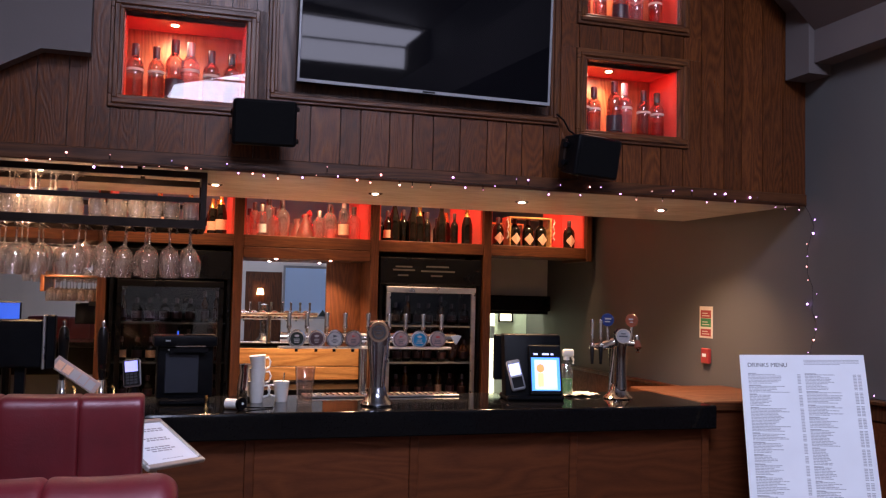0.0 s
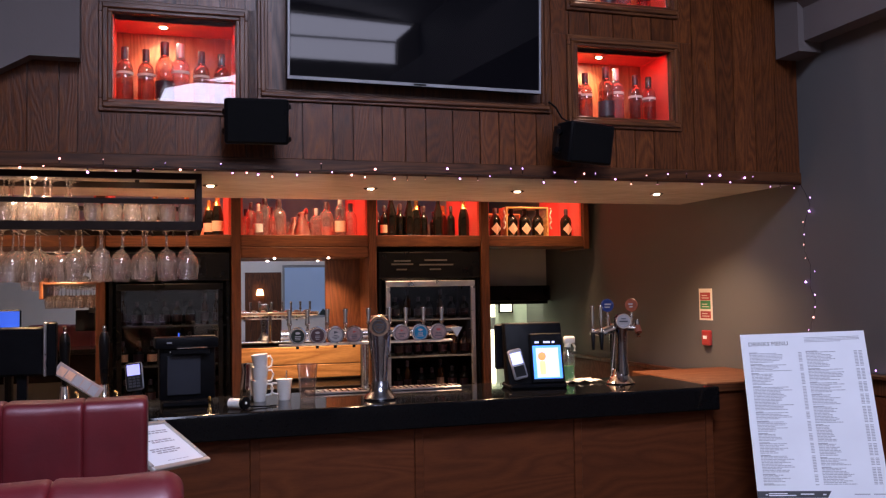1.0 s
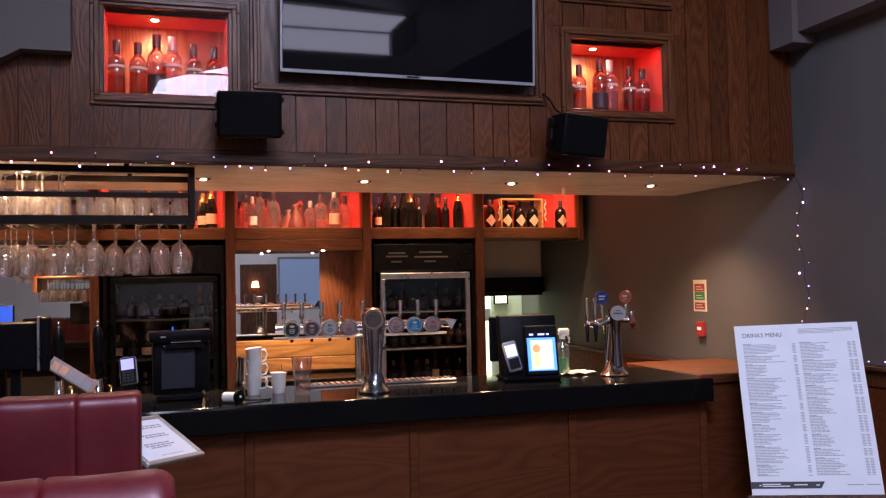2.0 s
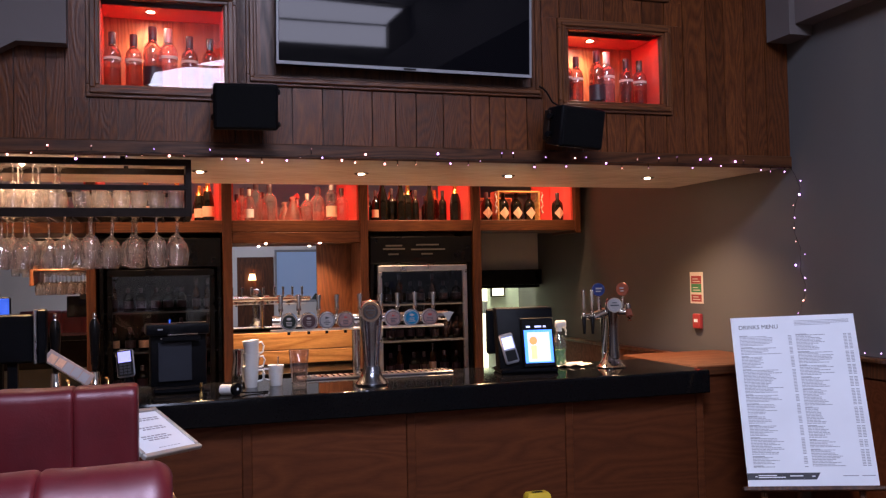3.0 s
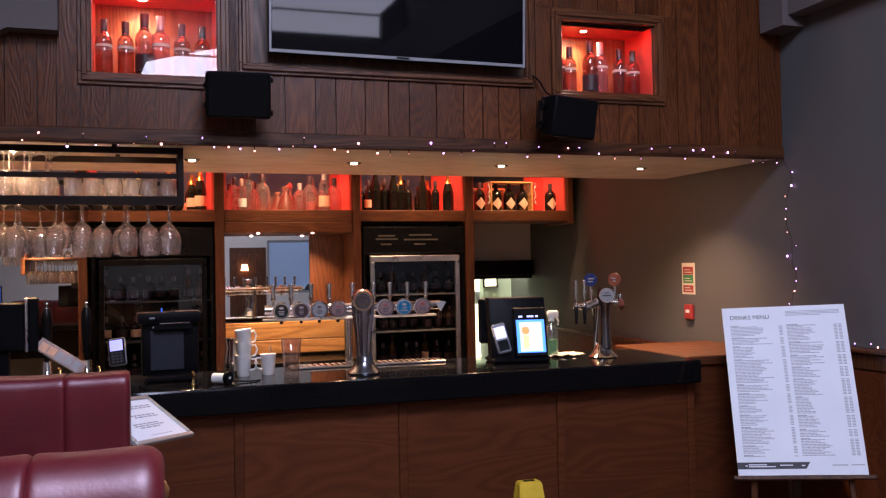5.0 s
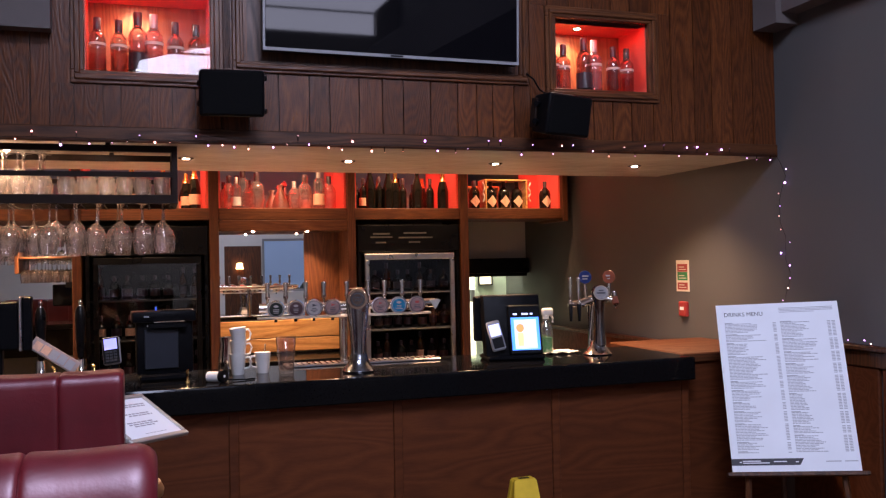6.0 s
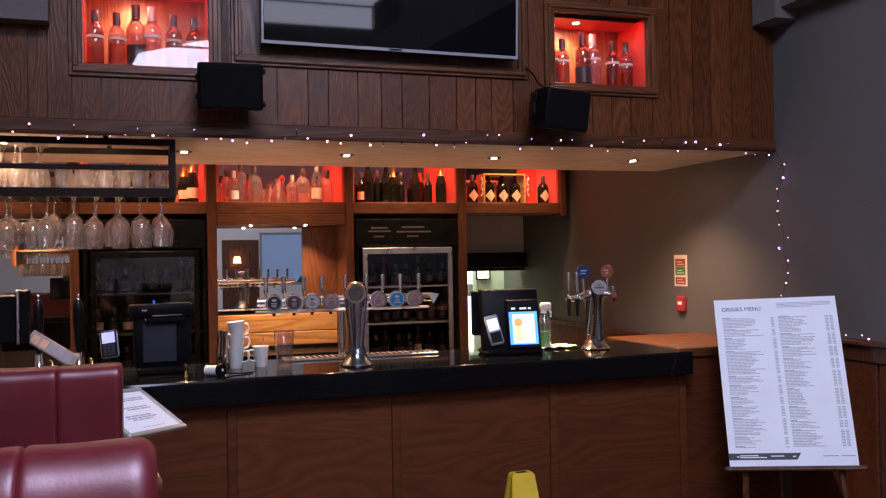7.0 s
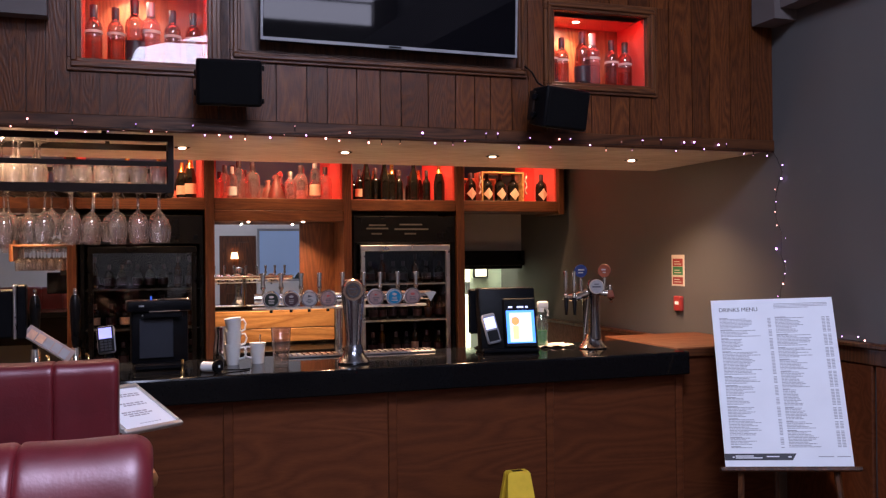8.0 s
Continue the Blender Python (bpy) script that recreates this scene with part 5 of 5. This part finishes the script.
part("foot", lathe([(0, 0), (0.075, 0), (0.078, 0.006), (0.062, 0.020), (0.044, 0.045), (0.034, 0.075), (0, 0.075)], 26), M["chrome"], font2, smooth=45)
part("column", lathe([(0.036, 0.05), (0.029, 0.11), (0.026, 0.20), (0.030, 0.27), (0.038, 0.31), (0.038, 0.345), (0.026, 0.365), (0, 0.37)], 24, m=Matrix.Translation((0.012, -0.01, 0))), M["darkchrome"], font2, smooth=45)
part("rear_pipe", tube([(-0.030, 0.035, 0.02), (-0.034, 0.035, 0.26), (-0.022, 0.02, 0.31)], [0.020, 0.017, 0.015], 14), M["chrome"], font2, smooth=50)
part("arm", tube([(-0.135, 0.0, 0.270), (-0.09, 0, 0.268), (-0.045, 0, 0.285), (0.0, 0, 0.300), (0.095, 0, 0.29)], [0.013, 0.022, 0.024, 0.024, 0.016], 12), M["chrome"], font2, smooth=50)
part("badge_rim", lathe([(0, 0), (0.038, 0), (0.041, 0.006), (0.039, 0.02), (0, 0.02)], 24, m=pose(0.022, -0.040, 0.330, 90, 0, 0)), M["chrome"], font2, smooth=45)
part("badge", lathe([(0, 0), (0.034, 0), (0, 0.001)], 24, m=pose(0.022, -0.0615, 0.330, 90, 0, 0)), M["paleb"], font2, "pale round badge")
part("badge_bar", box(0.0, 0.044, -0.0640, -0.0628, 0.325, 0.332), M["inkdark"], font2)
part("badge_bar", box(0.010, 0.034, -0.0640, -0.0628, 0.340, 0.345), M["inkdark"], font2)
for x in (-0.138, -0.094):
    part("tap_body", tube([(x, 0.004, 0.265), (x, -0.030, 0.268)], [0.015, 0.012], 10), M["chrome"], font2, smooth=50)
    part("tap_collar", lathe([(0.012, 0.262), (0.014, 0.275), (0.009, 0.292), (0, 0.292)], 12, m=Matrix.Translation((x, -0.03, 0))), M["chrome"], font2, smooth=50)
    part("tap_lever", lathe([(0.006, 0.29), (0.010, 0.32), (0.0085, 0.335), (0.011, 0.405), (0.009, 0.412), (0, 0.414)], 12, m=Matrix.Translation((x, -0.03, 0))), M["chrome"], font2, smooth=50)
    part("tap_spout", tube([(x, -0.030, 0.268), (x, -0.048, 0.25), (x, -0.05, 0.18)], [0.013, 0.012, 0.007], 8), M["black"], font2, smooth=60)
part("tap_spout", tube([(0.095, 0, 0.31), (0.10, -0.02, 0.27), (0.10, -0.02, 0.245)], [0.015, 0.020, 0.012], 8), M["amberbadge"], font2, smooth=60)
part("tap_cap", lathe([(0.014, 0.305), (0.016, 0.315), (0.012, 0.335), (0, 0.338)], 12, m=Matrix.Translation((0.095, -0.004, 0))), M["chrome"], font2, smooth=50)
for x, z, key in ((-0.060, 0.412, "navy"), (0.070, 0.412, "amberbadge")):
    br_ = part("side_badge", lathe([(0, 0), (0.032, 0), (0.036, 0.004), (0.034, 0.012), (0, 0.012)], 22, m=pose(x, -0.012, z, 90, 0, 14 if x < 0 else -30)), M[key], font2, "round coloured badge", smooth=45)
    part("badge_bar", box(x - 0.020, x + 0.020, -0.0275, -0.0255, z + 0.002, z + 0.010), M["paleb"], br_)
    part("badge_bar", box(x - 0.014, x + 0.014, -0.0275, -0.0255, z - 0.012, z - 0.006), M["paleb"], br_)
    part("badge_stem", tube([(x * 0.9, 0, 0.30), (x, -0.006, z - 0.03)], [0.012, 0.008], 8), M["chrome"], font2, smooth=60)

tray = thing("drip_tray", (0.62, 4.36, ZC), "narrow steel drip tray on the granite", "drip tray")
part("tray", box(0, 0.80, 0, 0.13, 0, 0.012, 0.004), M["steel"], tray)
for k in range(26):
    part("slot_bar", box(0.02 + k * 0.03, 0.03 + k * 0.03, 0.01, 0.12, 0.012, 0.015), M["chrome"], tray)
towel = thing("bar_towel", (1.99, 4.28, ZC), "crumpled pale bar towel beside the font", "towel")
bm = bmesh.new()
bmesh.ops.create_grid(bm, x_segments=26, y_segments=14, size=0.5)
for v in bm.verts:
    v.co = Vector((v.co.x * 0.20 + 0.10, v.co.y * 0.14 + 0.07, 0.010 + 0.010 * (noise.noise(v.co * 5) + 0.6 * noise.noise(v.co * 12))))
part("cloth", bm, M["cream"], towel, smooth=80)

# till with customer display
till = thing("till", pose(1.765, 4.22, ZC, 0, 0, -8), "black till terminal with a lit customer screen", "till")
part("foot", box(-0.15, 0.15, -0.09, 0.10, 0, 0.025, 0.008), M["black"], till)
bm = box(-0.150, 0.150, -0.03, 0.06, 0.02, 0.330, 0.008, segments=2)
for v in bm.verts:
    v.co.y += (v.co.z - 0.15) * 0.22
part("body", bm, M["black"], till, smooth=40)
part("rear_display", box(-0.186, 0.02, 0.075, 0.10, 0.09, 0.325, 0.008), M["black"], till)
tilt = pose(0.055, -0.078, 0.028, -12, 0, 0)
part("customer_screen", box(-0.086, 0.086, -0.006, 0.012, 0, 0.255, 0.006, m=tilt), M["black"], till)
part("screen_picture", box(-0.074, 0.074, -0.0085, -0.0065, 0.022, 0.190, m=tilt), M["screen"], till, "bright blue lit screen")
part("screen_panel", box(-0.058, 0.058, -0.0105, -0.0088, 0.028, 0.178, m=tilt), M["screenwhite"], till, "white lit advert panel")
part("screen_picture", lathe([(0, 0), (0.022, 0), (0, 0.001)], 16, m=tilt @ pose(-0.028, -0.0108, 0.135, 90, 0, 0)), M["screenorange"], till, "orange round picture")
part("screen_picture", box(-0.044, -0.010, -0.0122, -0.0108, 0.040, 0.112, m=tilt), M["screenyellow"], till, "yellow glass picture")
for k, w in enumerate((0.03, 0.05, 0.02)):
    part("screen_lettering", box(-0.06 + 0.045 * k, -0.06 + 0.045 * k + w * 0.7, -0.0085, -0.0065, 0.203, 0.212, m=tilt), M["screenwhite"], till)
reader = part("card_reader", box(-0.036, 0.036, -0.012, 0.012, 0.0, 0.155, 0.008, m=pose(-0.084, -0.072, 0.052, -14, -12, 0)), M["grey"], till, "small grey card reader", smooth=40)
part("reader_screen", box(-0.028, 0.028, -0.0145, -0.0125, 0.075, 0.135, m=pose(-0.084, -0.072, 0.052, -14, -12, 0)), M["screenwhite"], reader, "lit reader screen")
part("reader_keys", box(-0.027, 0.027, -0.0145, -0.0125, 0.012, 0.066, m=pose(-0.084, -0.072, 0.052, -14, -12, 0)), M["black"], reader)
for x in (-0.10, 0.045):
    part("logo_bar", box(x, x + 0.035, 0.0035, 0.006, 0.292, 0.300), M["silver"], till)

spray = thing("spray_bottle", pose(2.022, 4.36, ZC, 0, 0, 180), "clear spray bottle with green cleaner", "spray bottle")
part("bottle", lathe([(0, 0), (0.036, 0), (0.038, 0.006), (0.038, 0.12), (0.030, 0.155), (0.014, 0.18), (0.014, 0.195), (0, 0.195)], 18), M["glass"], spray, smooth=45)
part("liquid", lathe([(0, 0.004), (0.034, 0.004), (0.034, 0.09), (0, 0.09)], 16), plain("green_cleaner", (0.10, 0.32, 0.10), 0.2, bump=0.0), spray, "green liquid")
bm = box(-0.042, 0.022, -0.013, 0.013, 0.205, 0.248, 0.008)
part("trigger_head", lathe([(0.017, 0.19), (0.017, 0.21), (0, 0.21)], 14, bm=bm), M["cream"], spray, smooth=45)
part("trigger", tube([(-0.03, 0, 0.21), (-0.042, 0, 0.19), (-0.04, 0, 0.168)], 0.006, 6), M["cream"], spray)

# crockery
def mug(m, paper=False, label=""):
    g = thing("mug", m, label, "mug", "white mugs")
    part("cup", lathe([(0, 0.003), (0.028, 0), (0.031, 0.004), (0.041, 0.103), (0.0425, 0.105), (0.038, 0.102), (0.029, 0.012), (0, 0.010)], 24), M["china"], g, smooth=50)
    if not paper:
        part("handle", tube([(0.037, 0, 0.085), (0.058, 0, 0.088), (0.068, 0, 0.065), (0.058, 0, 0.036), (0.033, 0, 0.030)], 0.0055, 8), M["china"], g, smooth=60)
    return g


MUG = Matrix.Scale(0.93, 4)
mug(pose(0.374, 4.22, ZC, 0, 0, -20) @ MUG, label="white tapered china mug under a stack")
mug(pose(0.377, 4.22, ZC + 0.062, 0, 0, 10) @ MUG, label="white china mug nested in a stack")
mug(pose(0.384, 4.22, ZC + 0.122, 0, -7, 20) @ MUG, label="white china mug tilted on top of a stack")
mug(pose(0.490, 4.235, ZC, 0, 0, -170) @ MUG, label="white china mug with a spoon standing in it")
spoon = thing("teaspoon", (0.497, 4.235, ZC + 0.012), "steel teaspoon standing in the mug", "teaspoon")
part("spoon", tube([(0.0, 0, 0), (0.002, 0, 0.06), (0.006, 0.004, 0.125)], [0.004, 0.002, 0.0035], 8), M["chrome"], spoon, smooth=60)
pint = thing("pint_glass", (0.590, 4.16, ZC), "tapered pint glass tinted for the golden boards behind it", "glass")
part("glass", lathe([(0, 0.002), (0.033, 0), (0.035, 0.006), (0.048, 0.170), (0.0475, 0.172), (0.045, 0.170), (0.032, 0.016), (0, 0.014)], 24), M["cloudy"], pint, smooth=50)
jug = thing("milk_jug", pose(0.338, 4.33, ZC, 0, 0, -90), "small polished steel milk jug", "jug")
part("body", lathe([(0, 0.002), (0.044, 0), (0.047, 0.006), (0.046, 0.07), (0.037, 0.13), (0.041, 0.17), (0.039, 0.17), (0.034, 0.13), (0, 0.12)], 24), M["chrome"], jug, smooth=50)
part("handle", tube([(-0.036, 0, 0.15), (-0.075, 0, 0.15), (-0.085, 0, 0.10), (-0.07, 0, 0.05), (-0.045, 0, 0.04)], 0.006, 8), M["chrome"], jug, smooth=60)

scan = thing("webcam", (0.228, 3.96, ZC), "white cylindrical webcam lying beside its cable", "webcam")
part("body", tube([(0, 0.045, 0.024), (0.052, 0.004, 0.024)], 0.023, 18), M["china"], scan, smooth=50)
part("face", tube([(0.0525, 0.0036, 0.028), (0.063, -0.008, 0.028)], 0.0275, 20), M["black"], scan, "black lens ring", smooth=50)
part("lens", tube([(0.0632, -0.0082, 0.028), (0.0645, -0.0097, 0.028)], 0.006, 12), M["china"], scan)
part("cable", tube([(0.07, 0.012, 0.012), (0.11, 0.03, 0.006), (0.16, 0.03, 0.004), (0.20, 0.05, 0.004)], 0.0035, 6), M["black"], scan, smooth=60)
bell = thing("brass_tap", (0.138, 3.98, ZC), "small brass bottle pourer standing on the granite", "pourer")
part("stem", lathe([(0, 0), (0.009, 0), (0.009, 0.010), (0.005, 0.016), (0.004, 0.036), (0.007, 0.042), (0.006, 0.062), (0, 0.064)], 14), M["brass"], bell, smooth=50)

# receipt printer and card terminal
printer = thing("till", pose(0.045, 4.20, ZC, 0, 0, 4), "black till terminal seen from behind with chrome trim", "till")
part("foot", box(-0.11, 0.11, -0.06, 0.12, 0, 0.03, 0.008), M["black"], printer)
bm = box(-0.120, 0.130, 0.0, 0.08, 0.025, 0.285, 0.012, segments=2)
part("body", bm, M["black"], printer, smooth=40)
part("head", box(-0.138, 0.140, -0.035, 0.11, 0.262, 0.312, 0.008, segments=2), M["black"], printer, "black hood over the printer slot", smooth=40)
part("panel", box(-0.085, 0.062, -0.012, -0.001, 0.050, 0.228, 0.003), M["slate"], printer, "dull blue-grey rear panel")
part("paper_slot", box(-0.07, 0.10, -0.043, -0.036, 0.234, 0.256, 0.003), M["black"], printer)
part("trim", box(-0.045, 0.088, -0.046, -0.036, 0.260, 0.2665, 0.002), M["chrome"], printer, "chrome strip")
part("trim", box(-0.012, 0.126, -0.036, 0.0, 0.3125, 0.319, 0.003), M["chrome"], printer, "chrome strip")
part("maker_plate", box(-0.088, -0.066, -0.0375, -0.0355, 0.285, 0.292), M["grey"], printer)
part("lamp_button", lathe([(0, 0), (0.004, 0), (0, 0.003)], 10, m=pose(-0.072, -0.037, 0.247, 90, 0, 0)), M["silver"], printer)
part("led", box(-0.035, -0.028, 0.02, 0.025, 0.3125, 0.330), M["screenblue"], printer)
term = thing("card_terminal", pose(-0.168, 4.14, ZC, 0, 0, -6), "grey card payment terminal in a stand", "card terminal")
part("stand", tube([(0, 0.04, 0), (0, 0.03, 0.10)], [0.035, 0.015], 12), M["black"], term, smooth=45)
tm = pose(-0.004, 0.0, 0.085, -16, -7, 0)
part("body", box(-0.038, 0.038, -0.012, 0.014, 0, 0.125, 0.012, m=tm, segments=3), M["grey"], term, "grey rounded shell", smooth=40)
part("face", box(-0.034, 0.034, -0.0138, -0.0118, 0.005, 0.120, 0.001, m=tm), M["black"], term)
part("screen", box(-0.027, 0.027, -0.0155, -0.0140, 0.066, 0.114, m=tm), M["screenlilac"], term, "pale lilac lit screen")
for k in range(4):
    for q in range(3):
        part("key", box(-0.024 + q * 0.017, -0.011 + q * 0.017, -0.0155, -0.0140, 0.012 + k * 0.013, 0.021 + k * 0.013, m=tm), M["slate"], term)

# hand pumps, leaflet and screens at the far end of the bar
for x in (-0.470, -0.308):
    p = thing("hand_pump", (x, 4.22, ZC), "black beer hand pump with chrome ferrules", "hand pump", "hand pumps")
    part("base", lathe([(0, 0), (0.040, 0), (0.040, 0.01), (0.026, 0.03), (0.020, 0.11), (0, 0.115)], 18), M["chrome"], p, smooth=45)
    part("handle", lathe([(0.012, 0.115), (0.017, 0.15), (0.020, 0.22), (0.024, 0.29), (0.021, 0.325), (0.012, 0.345), (0, 0.346)], 18), M["blacksat"], p, "turned black handle", smooth=60)
    part("finial", lathe([(0.008, 0.345), (0.005, 0.352), (0.009, 0.358), (0.006, 0.372), (0, 0.375)], 12), M["chrome"], p, smooth=60)
    part("spout", tube([(0.055, -0.02, 0.0), (0.055, -0.02, 0.075), (0.045, -0.01, 0.08)], 0.006, 8), M["brass"], p, smooth=60)
leaf = thing("leaflet", pose(-0.411, 4.192, ZC + 0.134, -10, 35, 0) @ Matrix.Scale(0.88, 4), "folded newsprint leaflet leaning on the hand pumps", "leaflet")
part("cover", box(-0.125, 0.125, -0.004, 0.004, -0.033, 0.033, 0.002), M["newsprint"], leaf)
lr = random.Random(5)
for k in range(5):
    part("print_block", box(-0.11 + k * 0.044, -0.072 + k * 0.044, -0.0056, -0.0044, -0.026 + 0.004 * (k % 2), 0.006 + 0.018 * lr.random()), M["ink"] if k > 1 else M["orangelabel"], leaf)
part("spine", box(-0.125, 0.125, 0.004, 0.006, -0.035, -0.029), M["paper"], leaf)
mon = thing("till", (-0.60, 4.20, ZC), "dark till monitor with a silver edge", "till")
part("foot", box(-0.16, 0.06, -0.06, 0.08, 0, 0.02, 0.006), M["black"], mon)
part("neck", box(-0.06, -0.02, 0.0, 0.05, 0.02, 0.2), M["black"], mon)
part("monitor", box(-0.34, 0.048, -0.03, 0.03, 0.165, 0.375, 0.008), M["black"], mon)
part("edge", box(0.049, 0.060, -0.034, 0.034, 0.16, 0.395, 0.003), M["steel"], mon, "silver side edge")
part("screen", box(0.062, 0.10, -0.03, 0.03, 0.16, 0.395, 0.006), M["black"], mon)
tab = thing("tablet", (-0.72, 4.34, ZC), "small tablet with a blue lit screen", "tablet")
part("stand", tube([(0, 0.04, 0), (0, 0.02, 0.34)], 0.02), M["black"], tab)
part("body", box(-0.09, 0.055, 0, 0.012, 0.34, 0.45, 0.006), M["black"], tab)
part("screen", box(-0.083, 0.048, -0.002, -0.0002, 0.347, 0.443), M["screenblue"], tab, "blue lit screen")

# ---- things on the walls ----
sign = thing("fire_notice", (XR, 4.857, 1.388), "small red and green fire action notice on the wall", "notice")
part("board", box(-0.004, -0.0005, 0, 0.143, 0, 0.203), M["cream"], sign)
for z0, z1, key in ((0.128, 0.178, "signred"), (0.072, 0.126, "signgreen"), (0.012, 0.058, "signred")):
    band = part("band", box(-0.0052, -0.0042, 0.016, 0.128, z0, z1), M[key], sign)
    for k in range(2):
        part("lettering", box(-0.0062, -0.0054, 0.03 + 0.02 * k, 0.11, z0 + 0.012 + 0.016 * k, z0 + 0.017 + 0.016 * k), M["cream"], band)
call = thing("fire_call_point", (XR, 4.862, 1.228), "red fire alarm call point on the wall", "alarm")
part("case", box(-0.030, -0.0005, 0.006, 0.086, 0, 0.096, 0.006), M["signred"], call)
part("window", box(-0.0325, -0.0302, 0.024, 0.064, 0.042, 0.062), M["paper"], call, "white press panel")
shut = thing("roller_shutter", (2.625, 7.36, 1.505), "black roller shutter box over the hatch", "shutter")
part("box", box(0, 0.635, 0, 0.098, 0, 0.135, 0.008), M["blacksat"], shut)
part("slat", box(0.01, 0.625, 0.04, 0.055, -0.03, -0.001), M["blacksat"], shut)
pic = thing("kitchen_light", (2.975, 7.948, 1.385), "black-framed yellow lit panel on the kitchen wall", "light panel")
part("panel", box(0.012, 0.132, -0.012, -0.002, 0.012, 0.102), M["kitchenlamp"], pic)
for a, b, c, d in [(0, 0.144, 0, 0.012), (0, 0.144, 0.102, 0.114), (0, 0.012, 0.012, 0.102), (0.132, 0.144, 0.012, 0.102)]:
    part("frame", box(a, b, -0.022, -0.001, c, d), M["black"], pic)
strip = thing("light_strip", (2.875, 7.948, 0.55), "tall yellow lit door panel on the kitchen wall", "light panel")
part("panel", box(0, 0.06, -0.014, -0.001, 0, 0.95), M["kitchenlamp"], strip)
part("latch", box(0.005, 0.05, -0.05, -0.016, 0.68, 0.80, 0.006), M["grey"], strip)
cable = thing("speaker_cable", (0, 3.985, 0), "thin black cable drooping to the loudspeaker", "cable")
part("cable", tube([(1.765, -0.02, 2.53), (1.80, -0.03, 2.50), (1.83, -0.03, 2.45), (1.86, -0.04, 2.43)], 0.005, 6), M["black"], cable, smooth=60)

# ---- floor-standing things ----
u = Vector((0.55242096, 0.8299347, -0.07771401)).normalized()
dn = Vector((0.6719748, -0.49855831, -0.54762165)).normalized()
nrm = u.cross(-dn).normalized()
corner = Vector((-0.0466, 3.3635, 1.1508))
centre = corner - u * 0.165 + dn * 0.12
m4 = Matrix((( u.x, -dn.x, nrm.x, centre.x), (u.y, -dn.y, nrm.y, centre.y), (u.z, -dn.z, nrm.z, centre.z), (0, 0, 0, 1)))
stand = thing("notice_stand", m4, "framed white notice on a slanted floor stand", "notice stand")
part("backing", box(-0.160, 0.160, -0.115, 0.115, -0.012, -0.004), M["grey"], stand)
part("sheet", box(-0.148, 0.148, -0.103, 0.103, -0.004, 0.0), M["paper"], stand, "white printed sheet")
for a, b, c, d in [(-0.165, 0.165, 0.101, 0.120), (-0.165, 0.165, -0.120, -0.101), (-0.165, -0.146, -0.101, 0.101), (0.146, 0.165, -0.101, 0.101)]:
    part("frame", box(a, b, c, d, -0.012, 0.005, 0.003), M["silver"], stand, "pale silver frame edge")
for z, a, b in ((0.066, -0.02, 0.12), (0.056, -0.01, 0.12), (0.018, -0.05, 0.09), (0.008, -0.03, 0.10), (-0.026, -0.08, 0.06), (-0.036, -0.08, 0.08), (-0.046, -0.06, 0.05), (-0.085, -0.05, 0.07)):
    x = a
    while x < b:
        w = lr.uniform(0.012, 0.03)
        part("lettering", box(x, min(x + w, b), z, z + (0.005 if z > -0.08 else 0.002), 0.0002, 0.0008), M["ink"], stand)
        x += w + 0.006
back = m4.inverted()
foot = back @ Vector((centre.x, centre.y, 0.0))
part("pole", tube([(0, 0, -0.012), tuple(back @ Vector((centre.x, centre.y, 0.95))), tuple(foot)], 0.014, 10), M["silver"], stand)
part("base", lathe([(0, 0.0), (0.14, 0.0), (0.14, 0.008), (0, 0.014)], 24, m=back @ Matrix.Translation((centre.x, centre.y, 0))), M["silver"], stand, smooth=40)

cone = thing("wet_floor_sign", Matrix.Translation((1.528, 3.56, 0)) @ Matrix.Diagonal((0.80, 1, 1, 1)), "yellow plastic wet floor sign folded out", "floor sign")
for s in (-1, 1):
    bm = bmesh.new()
    outline = [(-0.15, 0.0), (0.15, 0.0), (0.066, 0.645), (0.056, 0.655), (-0.056, 0.655), (-0.066, 0.645)]
    front = [bm.verts.new((x, s * (0.16 - z * 0.21), z)) for x, z in outline]
    rear = [bm.verts.new((x, s * (0.16 - z * 0.21) - s * 0.02, z)) for x, z in outline]
    bm.faces.new(front)
    bm.faces.new(rear[::-1])
    for i in range(6):
        bm.faces.new((front[i], rear[i], rear[(i + 1) % 6], front[(i + 1) % 6]))
    pn = part("panel", bm, M["yellow"], cone)
part("handle_slot", box(-0.03, 0.03, -0.012, 0.012, 0.6545, 0.6562), M["black"], cone)
part("hinge", box(-0.058, 0.058, -0.022, 0.022, 0.635, 0.653, 0.004), M["yellow"], cone)
stool = thing("bar_stool", (-0.140, 3.55, 0.025), "pale round wooden bar stool at the counter", "stool")
part("seat", lathe([(0, 0.70), (0.15, 0.70), (0.168, 0.715), (0.172, 0.74), (0.160, 0.765), (0, 0.775)], 32), plain("pale_beech", (0.36, 0.21, 0.11), 0.45, vary=0.15), stool, "rounded beech seat", smooth=50)
for k in range(4):
    a = math.pi / 4 + k * math.pi / 2
    part("leg", tube([(0.10 * math.cos(a), 0.10 * math.sin(a), 0.70), (0.17 * math.cos(a), 0.17 * math.sin(a), -0.025)], 0.016, 8), M["stile"], stool)
for k in range(4):
    a, b = math.pi / 4 + k * math.pi / 2, math.pi / 4 + (k + 1) * math.pi / 2
    part("stretcher", tube([(0.147 * math.cos(a), 0.147 * math.sin(a), 0.23), (0.147 * math.cos(b), 0.147 * math.sin(b), 0.23)], 0.009, 6), M["stile"], stool)
